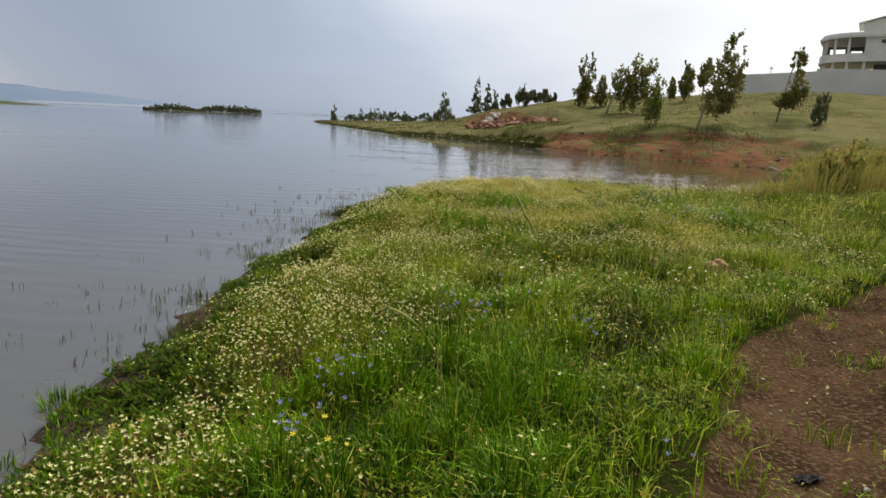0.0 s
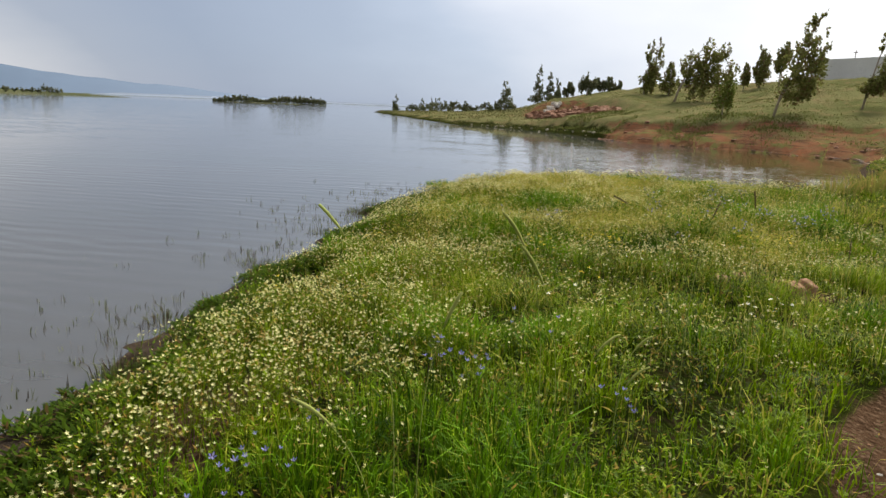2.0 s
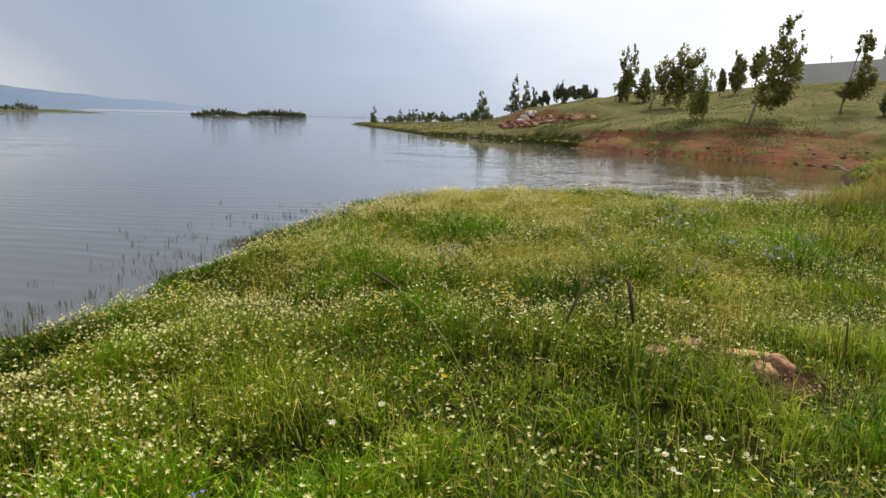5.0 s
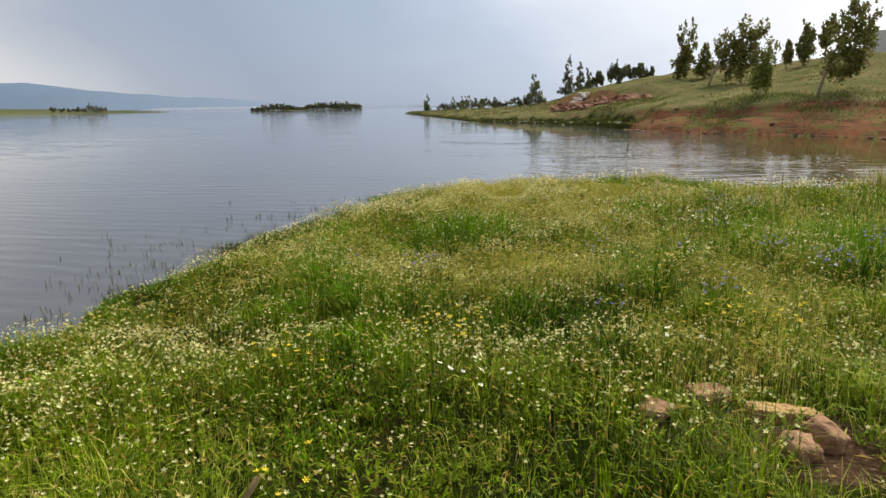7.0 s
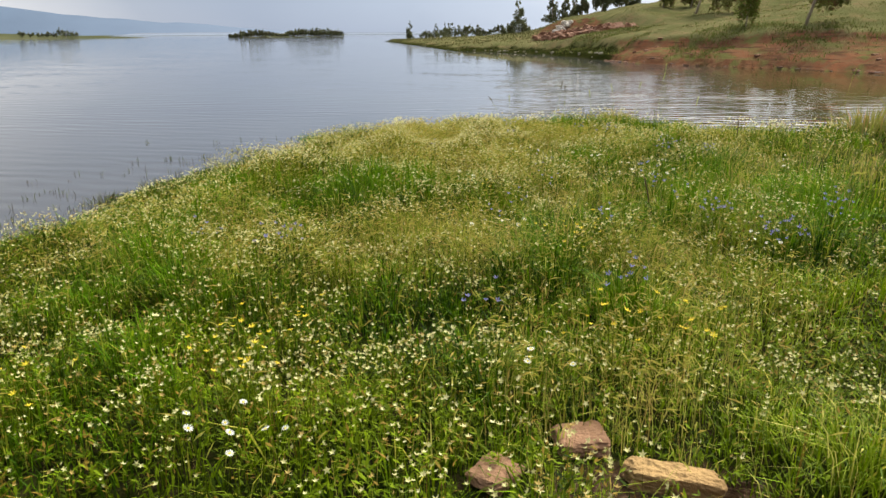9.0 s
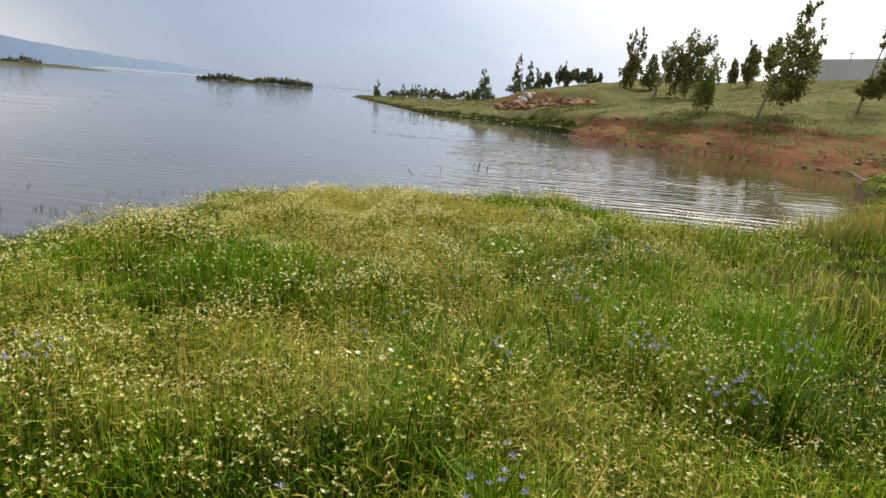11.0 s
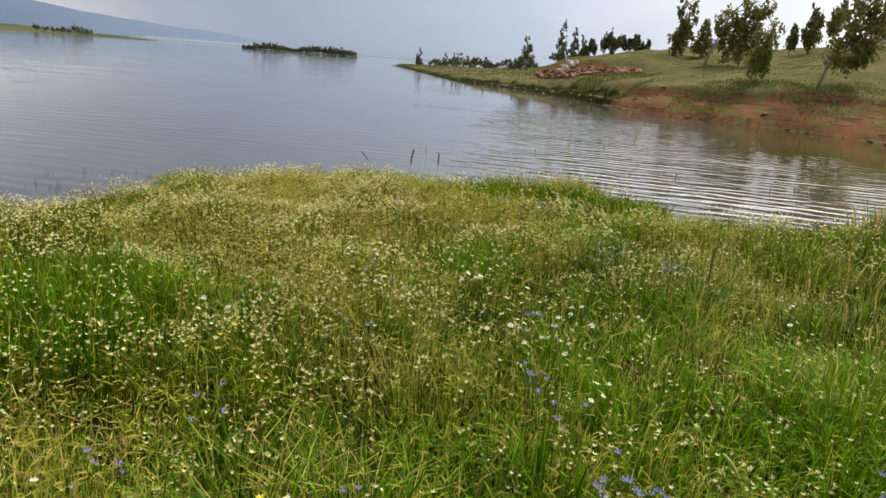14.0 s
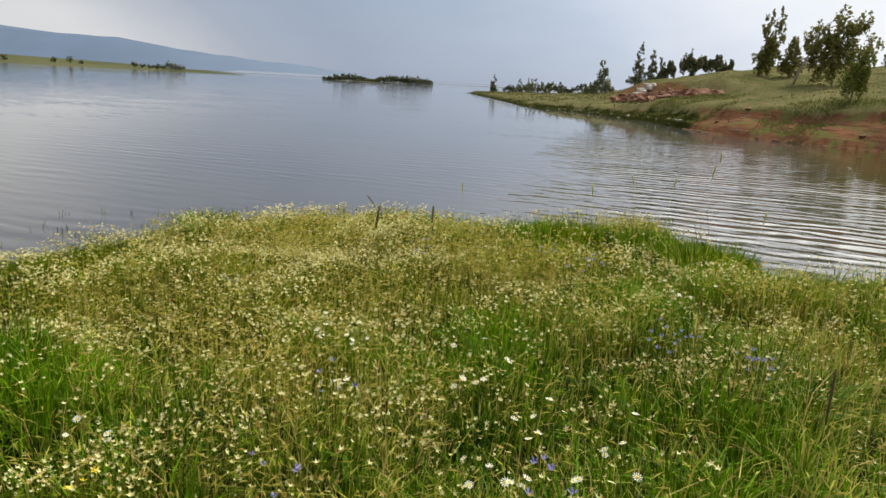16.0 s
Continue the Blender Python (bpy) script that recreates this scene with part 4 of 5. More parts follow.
# ---- hill: trees ----
tree("leaning young eucalyptus with a tall uneven crown above the red bank", 16.2, 46.0,
     [(1.15, 1.8, 1.1, 0.75), (1.9, 2.1, 0.8, 0.6), (1.5, 3.0, 1.05, 0.75), (2.3, 3.1, 0.6, 0.45), (1.5, 4.0, 0.8, 0.65), (2.5, 4.3, 0.4, 0.65), (1.75, 5.0, 0.6, 0.6), (1.9, 5.8, 0.42, 0.42), (0.75, 3.3, 0.5, 0.45)],
     1.9, 5.6, 0.07, 11, 3900, 0.20)
tree("broad many-stemmed eucalyptus with drooping sprays", 14.3, 64.4,
     [(1.0, 1.9, 0.85, 1.0), (2.0, 1.5, 1.0, 1.2), (3.2, 2.0, 1.1, 1.2), (1.3, 3.3, 0.95, 0.9), (2.4, 3.5, 0.85, 1.0), (3.3, 3.7, 0.8, 0.85), (3.9, 4.6, 0.42, 0.75), (2.4, 4.7, 0.45, 0.6), (4.5, 2.6, 0.65, 0.9)],
     1.6, 4.2, 0.08, 12, 5000, 0.24)
tree("small light-green sapling on the grassy slope", 13.75, 47.9, [(0.0, 1.0, 0.6, 0.8), (0.25, 1.7, 0.45, 0.6), (0.1, 2.3, 0.3, 0.4)], 0.2, 2.0, 0.04, 13, 1500, 0.16, mat=SCRUB)
tree("tall two-topped eucalyptus on the hill crest", 13.4, 74.0,
     [(0.2, 0.9, 0.85, 0.8), (0.6, 2.1, 0.7, 0.9), (0.35, 3.4, 0.45, 0.8), (0.3, 4.6, 0.32, 0.65), (1.25, 3.4, 0.5, 0.9), (1.3, 4.7, 0.34, 0.6), (1.0, 1.6, 0.7, 0.8)], 0.5, 4.4, 0.09, 14, 2600, 0.24)
tree("narrow young eucalyptus on the hill crest", 15.9, 74.5, [(0, 1.0, 0.7, 0.8), (0.1, 2.2, 0.5, 0.8), (0.05, 3.1, 0.3, 0.5)], 0.1, 2.8, 0.06, 15, 1700, 0.24)
tree("slim young eucalyptus on the hill crest", 23.6, 76.0, [(0, 1.2, 0.5, 0.6), (0.15, 2.1, 0.35, 0.5)], 0.1, 2.0, 0.05, 16, 1000, 0.24)
tree("slim young eucalyptus on the hill crest", 25.0, 75.6, [(0, 1.3, 0.8, 0.8), (0.2, 2.6, 0.6, 0.7), (0.0, 3.6, 0.35, 0.6), (-0.5, 2.2, 0.4, 0.5)], 0.1, 3.3, 0.07, 17, 2100, 0.24)
tree("thin eucalyptus with bare lower stems on the crest", 25.8, 72.6, [(-0.2, 2.0, 0.6, 0.6), (0.1, 3.0, 0.6, 0.6), (0.3, 3.9, 0.35, 0.45), (0.7, 3.3, 0.3, 0.5)], 0.2, 3.6, 0.06, 18, 1900, 0.24)
tree("wiry young tree with a reddish low skirt of leaves", 22.1, 47.7,
     [(0.7, 1.5, 0.75, 0.5), (1.2, 2.1, 0.6, 0.6), (0.2, 1.3, 0.55, 0.35), (1.2, 3.0, 0.45, 0.45), (1.05, 4.1, 0.5, 0.45), (0.75, 3.7, 0.3, 0.3), (1.0, 4.6, 0.32, 0.3)], 0.9, 4.4, 0.06, 19, 3000, 0.18)
tree("dark low sapling among the slope grass", 24.0, 45.9, [(0, 0.7, 0.5, 0.5), (0.1, 1.4, 0.4, 0.5), (0.15, 1.9, 0.22, 0.3)], 0.1, 1.7, 0.04, 20, 1200, 0.18, mat=FARLEAF)
for k, (x, y, h, w, s) in enumerate([(3.9, 103, 5.6, 1.9, 1), (5.5, 104, 4.4, 1.7, 2), (6.8, 104, 3.0, 1.4, 3), (6.7, 84, 1.6, 1.1, 4), (8.6, 82, 2.3, 1.6, 5), (10.4, 83, 1.8, 1.8, 6), (11.8, 84, 2.0, 1.5, 7)]):
    tree("dark bushy conifer behind the rocky shoulder" if k < 3 else "dense rounded bush on the hill crest", x, y, spire(h, w, s) if k < 3 else shrub(h, w, s), 0.1, h * 0.8, 0.06, 30 + k, 1700, 0.24,
         mat=FARLEAF, group="dark trees behind the crest", name="conifer_tree" if k < 3 else "bush", category="tree" if k < 3 else "bush")
tree("dark spreading pine on the low headland", -0.8, 111.0, [(0, 1.2, 1.25, 0.95), (-1.05, 0.8, 0.8, 0.7), (1.15, 0.9, 0.8, 0.7), (0, 2.6, 0.85, 0.95), (-0.1, 3.9, 0.5, 0.7), (0.35, 2.8, 0.6, 0.7)], 0.0, 3.8, 0.08, 41, 2200, 0.24, mat=FARLEAF,
     group="trees on the headland", name="pine_tree")
tree("lone slim cypress at the headland's tip", -30.2, 185.5, spire(4.2, 2.1, 9), 0.0, 3.6, 0.08, 42, 1500, 0.28, mat=FARLEAF, group="trees on the headland", name="cypress_tree")
for k in range(17):
    t = k / 16
    x, y = -26.0 + 24.2 * t + random.uniform(-0.8, 0.8), 180.0 - 68.0 * t + random.uniform(-3, 3)
    h = (1.1, 1.9, 1.3, 2.7, 1.6, 2.3, 2.6, 2.7, 2.3, 1.6, 2.0, 1.5, 1.8, 1.2, 1.5, 1.0, 1.3)[k]
    tree("small dark tree in the headland row", x, y, shrub(h, h * 1.15, 50 + k) if k % 3 else spire(h * 1.1, h * 0.8, 50 + k), 0.0, h * 0.7, 0.05, 60 + k, 800, 0.26, mat=FARLEAF, group="trees on the headland", name="small_tree")

# islet and far left shore
for k in range(22):
    t = k / 21
    az = radians(-23.2 + 7.9 * t)
    dist = 398 + random.uniform(-3, 4)
    h = 1.6 + 2.2 * math.sin(min(1, t / 0.42) * 3.14) ** 0.7 if t < 0.42 else (1.6 if t < 0.5 else 2.7 + 1.9 * math.sin((t - 0.5) / 0.5 * 2.9) ** 0.6)
    x, y = math.sin(az) * dist, math.cos(az) * dist
    tree("dark bushy tree crowding the small islet", x, y, [(a, b * 0.85, c, d * 1.15) for a, b, c, d in shrub(h, 4.8, 80 + k)], 0.0, h * 0.7, 0.10, 90 + k, 600, 0.7, mat=FARLEAF, group="trees on the islet", name="islet_tree")
for k, (az, h, w) in enumerate([(-45.2, 2.2, 3), (-42.3, 2.2, 2.4), (-41.3, 3.0, 2.2), (-40.6, 2.0, 2), (-37.1, 2.2, 3.4), (-36.6, 1.8, 2.6), (-36.1, 2.4, 3), (-35.6, 2.2, 2.4), (-35.2, 2.0, 2.4), (-34.8, 3.4, 3.2), (-34.5, 3.0, 2.6), (-34.0, 2.6, 4.4)]):
    a = radians(az)
    tree("dark tree on the far green shore", math.sin(a) * 425, math.cos(a) * 425, shrub(h * 1.35, w * 1.2, 120 + k), 0.0, h * 0.9, 0.1, 130 + k, 420, 0.6, mat=FARLEAF, group="trees on the far shore", name="shore_tree")

# ---- hill: stones ----
hx, hy = [p[0] for p in HILL_SHORE], [p[1] for p in HILL_SHORE]
bank_rocks = [rock_mesh("rock", m, 1, 0.8, 0.6, 5 + k, 2, 0.35, 0.35) for k, m in enumerate((DARKROCK, REDROCK, REDROCK, DARKROCK, REDROCK))]


def along_bank(t):
    """A place on the hill's waterline, t from 0 (head of the cove) to 1 (tip), and the way inland."""
    k = min(int(t * (len(hx) - 1)), len(hx) - 2)
    f = t * (len(hx) - 1) - k
    dx, dy = hx[k + 1] - hx[k], hy[k + 1] - hy[k]
    n = math.hypot(dx, dy)
    return hx[k] + dx * f, hy[k] + dy * f, dy / n, -dx / n


for k in range(150):
    t = random.uniform(0.02, 0.46)
    x, y, nx_, ny_ = along_bank(t)
    low = k % 3 != 0
    inland, r, turn, flat = random.uniform(0.9, 3.0), random.uniform(0.07, 0.2), random.uniform(-0.3, 0.3), random.uniform(0.4, 0.8)
    if low:
        # the first dry ground inland of the nominal shoreline
        inland = next((j * 0.08 - 0.6 for j in range(30) if land(np.array([x + nx_ * (j * 0.08 - 0.6)]), np.array([y + ny_ * (j * 0.08 - 0.6)]))[1][0] > 0.02), 0.3)
        r = random.choice((0.06, 0.08, 0.10, 0.13, 0.16))
    x, y = x + nx_ * inland, y + ny_ * inland
    me = bank_rocks[random.choice((0, 3, 1, 2)) if low else random.choice((1, 2, 4))]
    dark = me.materials[0] == DARKROCK
    o = thing("rock", "wet dark rock at the foot of the red bank" if dark else "red-brown rock on the eroded bank", "rock", (x, y, max(height(x, y), 0.0) - r * 0.1), random.uniform(0, 6), "rocks along the red bank", me, r)
    if low:
        o.rotation_euler = (0, 0, math.atan2(nx_, -ny_) + turn)
        o.scale = (r * (1.4 + 2 * abs(turn) * 3), r * 0.9, r * flat)
    else:
        o.scale = (r * 1.15, r, r * (0.4 + flat * 0.7))
shoulder = [rock_mesh("rock", REDROCK, 1.25, 0.9, 0.65, 25 + k, 2, 0.42, 0.8) for k in range(3)]
for k in range(210):
    az = radians(random.uniform(1.6, 8.6))
    dist = 76.0 - 1.35 * math.degrees(az) + random.uniform(-4.8, 2.6) * max(0.12, 1 - abs(math.degrees(az) - 4.2) / 4.9)
    x, y = math.sin(az) * dist, math.cos(az) * dist
    r = random.uniform(0.12, 0.42)
    o = thing("rock", "jagged red-brown rock in the broken hillside scarp", "rock", (x, y, height(x, y) + r * 0.2), random.uniform(0, 6), "rocks of the scarp", shoulder[k % 3], r)
    o.rotation_euler = (random.uniform(-0.4, 0.4), random.uniform(-0.4, 0.4), random.uniform(0, 6))
pale = [rock_mesh("rock", PALEROCK, 1.3, 0.9, 0.7, 35 + k, 2, 0.45, 0.9) for k in range(2)]
for k, (dx, dz, r) in enumerate([(0, 0, 0.36), (0.5, 0.1, 0.34), (0.3, 0.45, 0.32), (-0.45, -0.1, 0.26), (0.95, 0.2, 0.34), (0.75, 0.6, 0.3), (1.3, 0.3, 0.24)]):
    x, y = 3.9 + dx, 73.4 + 0.15 * k
    thing("pale_rock", "pale broken rubble stone heaped on the scarp", "rock", (x, y, height(x, y) + r * 0.4 + dz * 0.7), k * 1.3, "pale rubble heap", pale[k % 2], r)
shore_stones = [rock_mesh("shore_stone", SHORESTONE, 1.2, 0.85, 0.55, 55 + k, 2, 0.3, 0.6) for k in range(3)]
for k in range(30):
    x, y, nx_, ny_ = along_bank(random.uniform(0.48, 0.72))
    inland = random.uniform(0.05, 0.7)
    x, y = x + nx_ * inland, y + ny_ * inland
    r = random.uniform(0.05, 0.13)
    thing("shore_stone", "pale weathered stone on the grassy waterline", "stone", (x, y, max(height(x, y), 0) + r * 0.25), k * 0.7, "pale stones on the shore", shore_stones[k % 3], r)

# grass and scrub on the slope
def slope_share(x, y, d):
    h, dd, w, wf, s = land(x, y)
    az = np.degrees(np.arctan2(x, y))
    lip = bank_lip(x, y, az)
    red = (1 - smooth(s, lip + 0.4, lip + 0.8)) * smooth(az, 6, 9) * smooth(value_noise(x, y, 2.6, 21), 0.34, 0.54)
    scar = smooth(s, 4.6, 5.8) * (1 - smooth(s + 0.9 * np.maximum(az - 4, 0), 10, 11.2)) * smooth(az, 0.5, 2.2) * (1 - smooth(az, 7, 8.8))
    return np.clip(w * smooth(s, 0.4, 1.2) * (1 - 0.96 * red) * (1 - 0.92 * scar) * (0.25 + smooth(value_noise(x, y, 1.8, 23), 0.25, 0.7)), 0, 1)


def bank_weeds(x, y, d):
    """Weeds that hold on the bare bank."""
    h, dd, w, wf, s = land(x, y)
    return w * smooth(s, 0.3, 0.8) * (1 - smooth(s, 6, 8)) * smooth(value_noise(x, y, 1.5, 25) * 0.6 + value_noise(x, y, 4.0, 26) * 0.4, 0.50, 0.66)


def slope_tufts(n, box, hmin, hmax, wmin, wmax, share, spread=0.25):
    c, d = places(n, *box, share)
    at = np.repeat(np.arange(len(c)), 5)
    m = len(at)
    p = c[at] + np.concatenate([rng.normal(0, spread, (m, 2)), np.zeros((m, 1))], 1)
    p[:, 2] = land(p[:, 0], p[:, 1])[0] - 0.02
    tall = rng.uniform(0.5, 1.4, len(c))[at]
    return blade_arrays(p, rng.uniform(hmin, hmax, m) * tall, rng.uniform(wmin, wmax, m), rng.uniform(0, 6.283, m), np.abs(rng.normal(0.6, 0.4, m)))


stuff("slope_grass", "rough pale-green grass over the hillside", "grass", SLOPE, [
    slope_tufts(21000, (4, 34, 30, 66), 0.03, 0.09, 0.012, 0.03, slope_share), slope_tufts(11000, (0, 46, 60, 92), 0.04, 0.10, 0.02, 0.05, slope_share, 0.4),
    slope_tufts(7000, (-30, 4, 66, 170), 0.08, 0.28, 0.05, 0.1, slope_share, 0.5)])
stuff("slope_scrub", "low dark green weeds in patches on the bank", "weeds", SLOPEWEED, [
    slope_tufts(5000, (2, 34, 30, 80), 0.06, 0.16, 0.03, 0.07, lambda x, y, d: slope_share(x, y, d) * smooth(value_noise(x, y, 2.2, 24), 0.56, 0.74), 0.3),
    slope_tufts(8000, (4, 20, 33, 62), 0.08, 0.26, 0.03, 0.06, bank_weeds, 0.25)])


# ---- block wall and unfinished house ----
def block_wall():
    root = thing("boundary_wall", "long grey plastered block wall along the hilltop", "wall", (0, 0, 0))
    pts = [(33.9, 85.6, 6.1, 8.55), (38.5, 84.4, 6.1, 8.85), (42.4, 83.0, 6.1, 9.15), (42.4, 83.0, 6.1, 9.45), (52.0, 78.6, 6.1, 9.35), (61.5, 72.6, 6.1, 9.3), (75.0, 60.0, 6.0, 9.3)]
    for (ax, ay, z0, za), (bx, by, _, zb) in zip(pts, pts[1:]):
        ln = math.hypot(bx - ax, by - ay)
        if ln < 0.1:
            continue
        n = max(1, round(ln / 3.0))
        for k in range(n):
            ta, tb = k / n, (k + 1) / n
            x0, y0, x1, y1 = ax + (bx - ax) * ta, ay + (by - ay) * ta, ax + (bx - ax) * tb, ay + (by - ay) * tb
            px, py = -(y1 - y0) / (ln / n) * 0.1, (x1 - x0) / (ln / n) * 0.1
            zt0, zt1 = za + (zb - za) * ta, za + (zb - za) * tb
            low = 4.5
            v = [(x0 - px, y0 - py, low), (x1 - px, y1 - py, low), (x1 + px, y1 + py, low), (x0 + px, y0 + py, low), (x0 - px, y0 - py, zt0), (x1 - px, y1 - py, zt1), (x1 + px, y1 + py, zt1), (x0 + px, y0 + py, zt0)]
            me = bpy.data.meshes.new("wall_panel")
            me.from_pydata(v, [], [(3, 2, 1, 0), (4, 5, 6, 7), (0, 1, 5, 4), (1, 2, 6, 5), (2, 3, 7, 6), (3, 0, 4, 7)])
            me.materials.append(RENDER_WALL)
            part("wall_panel", me, root)
    return root


block_wall()
pole = thing("utility_pole", "thin dark utility pole behind the wall", "pole", (39.9, 89.2, 5.5))
part("shaft", tube_mesh("shaft", [tube([(0, 0, 0), (0, 0, 4.6)], [0.06, 0.04], 8)], DARKROCK), pole)
part("crossarm", box_mesh("crossarm", DARKROCK, -0.25, 0.25, -0.03, 0.03, 4.3, 4.38), pole)


def house():
    a = radians(29.9)
    root = thing("house", "unfinished pale concrete house with a curved colonnaded balcony", "house", (math.sin(a) * 100, math.cos(a) * 100, 6.0), -radians(31))
    wide, back = 13.0, 11.0

    def storey(z):
        """Levels of the house: ground floor, balcony slab, parapet, roof."""
        return float(np.interp(z, (0, 4.35, 4.7, 5.35, 7.75, 10.5), (0, 4.88, 5.15, 5.85, 7.72, 10.3)))

    def box(name, mat, x0, x1, y0, y1, z0, z1, bevel=0.0):
        return box_mesh(name, mat, x0, x1, y0, y1, storey(z0), storey(z1), bevel)

    def slab(name, mat, ring, z0, z1):
        return slab_mesh(name, mat, ring, storey(z0), storey(z1))

    def outline(grow):
        arc = [(-(5.0 + grow) * math.sin(t), 5.0 - (5.0 + grow) * math.cos(t)) for t in [radians(90 - 7.5 * k) for k in range(13)]]
        return arc + [(wide + grow, -grow), (wide + grow, back + grow), (-5.0 - grow, back + grow)]

    part("floor_slab", slab("floor_slab", CONCRETE, outline(0.25), 4.35, 4.7), root)
    part("roof_slab", slab("roof_slab", CONCRETE, outline(0.35), 7.75, 8.05), root)
    part("base_slab", slab("base_slab", CONCRETE, outline(0.1), 0.0, 0.4), root)
    # balcony parapet: a curved band round the bay and along the front
    for nm, z0, z1, grow, mat in (("balcony_parapet", 4.7, 5.35, 0.18, CONCRETE), ("roof_parapet", 8.05, 8.4, 0.1, PALE_WALL)):
        ring = outline(grow)[:13] + [(wide + grow, -grow)]
        inner = outline(grow - 0.18)[:13] + [(wide + grow, -grow + 0.18)]
        bm = bmesh.new()
        for p, q, r, s in zip(ring, ring[1:], inner, inner[1:]):
            vs = [bm.verts.new((u[0], u[1], storey(z))) for z in (z0, z1) for u in (p, q, s, r)]
            for f in ((0, 1, 5, 4), (3, 7, 6, 2), (4, 5, 6, 7), (0, 3, 2, 1)):
                bm.faces.new([vs[i] for i in f])
        part(nm, bm_mesh(nm, bm, mat), root)
    for k in range(5):
        t = radians(22.5 * k)
        x, y = -4.8 * math.sin(t), 5.0 - 4.8 * math.cos(t)
        for z0, z1 in ((0.4, 4.35), (4.7, 7.75)):
            part("column", box("column", CONCRETE, x - 0.15, x + 0.15, y - 0.15, y + 0.15, z0, z1, 0.02), root)
    # front wall in panels round its two openings
    for x0, x1, z0, z1 in ((0.0, 1.5, 5.35, 7.75), (1.5, 2.6, 5.35, 6.85), (1.5, 2.6, 7.4, 7.75), (2.6, 4.3, 5.35, 7.75), (4.3, 8.0, 5.35, 5.6), (8.0, 13.0, 5.35, 7.75)):
        part("wall", box("wall", CONCRETE, x0, x1, 0.1, 0.35, z0, z1), root)
    for x0, x1 in ((6.0, 6.3), (3.2, 3.5), (9.5, 9.8)):
        part("column", box("column", CONCRETE, x0, x1, 0.0, 0.3, 0.4, 4.35), root)
    # rear and inner walls, coloured dark for indoor shade, with openings that let the sky through
    for x0, x1, z0, z1 in ((-5.0, -2.6, 4.7, 6.3), (-5.0, -4.4, 6.3, 7.75), (-2.6, 0.2, 4.7, 6.2), (-4.4, -2.6, 7.4, 7.75), (-2.6, -1.9, 6.2, 7.75), (-1.9, -0.6, 7.1, 7.75), (-0.6, 0.2, 6.2, 7.75), (0.2, 1.6, 4.7, 7.75), (1.6, 2.7, 4.7, 7.0), (2.7, 5.2, 4.7, 7.75), (5.2, 6.8, 4.7, 5.9), (5.2, 6.8, 6.4, 7.75), (6.8, 13.0, 4.7, 7.75)):
        part("inner_wall", box("inner_wall", SHADE_IN, x0, x1, back - 0.3, back - 0.1, z0, z1), root)
    part("inner_wall", box("inner_wall", SHADE_IN, 1.0, 13.0, 4.5, 4.7, 0.4, 4.35), root)
    part("side_wall", box("side_wall", CONCRETE, 12.75, 13.0, 0.35, back, 0.4, 7.75), root)
    # gabled attic
    bm = bmesh.new()
    ring = [(-0.5, 8.3), (4.1, 8.3), (4.1, 9.6), (1.8, 10.2), (-0.5, 9.6)]
    f = [bm.verts.new((x, 0.4, storey(z))) for x, z in ring]
    g = [bm.verts.new((x, 7.0, storey(z))) for x, z in ring]
    bm.faces.new(f)
    bm.faces.new(g[::-1])
    for i in range(5):
        j = (i + 1) % 5
        bm.faces.new((f[j], f[i], g[i], g[j]))
    part("attic", bm_mesh("attic", bm, PALE_WALL), root, "pale gabled attic storey")
    for x0, z0, x1, z1 in ((-1.15, 9.28, 1.8, 10.12), (1.8, 10.12, 4.75, 9.28)):
        bm = bmesh.new()
        vs = [bm.verts.new(p) for p in ((x0, 0.05, z0), (x1, 0.05, z1), (x1, 7.3, z1), (x0, 7.3, z0), (x0, 0.05, z0 + 0.14), (x1, 0.05, z1 + 0.14), (x1, 7.3, z1 + 0.14), (x0, 7.3, z0 + 0.14))]
        for q in ((0, 3, 2, 1), (4, 5, 6, 7), (0, 1, 5, 4), (2, 3, 7, 6), (1, 2, 6, 5), (3, 0, 4, 7)):
            bm.faces.new([vs[i] for i in q])
        part("roof", bm_mesh("roof", bm, CONCRETE), root)
    return root


PALE_WALL = plain("pale_plaster", (0.66, 0.65, 0.60), (0.58, 0.57, 0.53), 0.5, 6, 0.9, 0.2)
house()

# ---- meadow: stones and litter ----
def meadow_stone(label, x, y, sx, sy, sz, turn, seed, mat, blocky, name="stone", lift=0.35, tilt=(0, 0)):
    o = thing(name, label, "stone", (x, y, height(x, y) + sz * lift), turn, "stones in the grass", rock_mesh(name, mat, sx, sy, sz, seed, 4, 0.2, blocky))
    o.rotation_euler = (tilt[0], tilt[1], turn)


meadow_stone("flat reddish stone half sunk in the grass", 2.60, 7.74, 0.105, 0.09, 0.035, 0.3, 3, STONE, 0.75, lift=0.9)
meadow_stone("small flat grey-brown stone lying in the grass", 2.31, 7.44, 0.095, 0.075, 0.03, 1.0, 4, STONE, 0.7, lift=0.9)
meadow_stone("long ochre slab of stone in the grass", 2.89, 7.54, 0.17, 0.06, 0.05, -0.18, 6, OCHRE, 0.85, lift=0.55)
meadow_stone("rounded red-brown boulder leaning on its neighbour", 2.95, 7.23, 0.070, 0.088, 0.090, 0.4, 7, STONE, 0.4, "boulder", 0.35, (0.3, 0.2))
meadow_stone("rounded brown boulder in the grass", 2.80, 7.10, 0.085, 0.08, 0.07, 1.9, 8, STONE, 0.35, "boulder", 0.35)

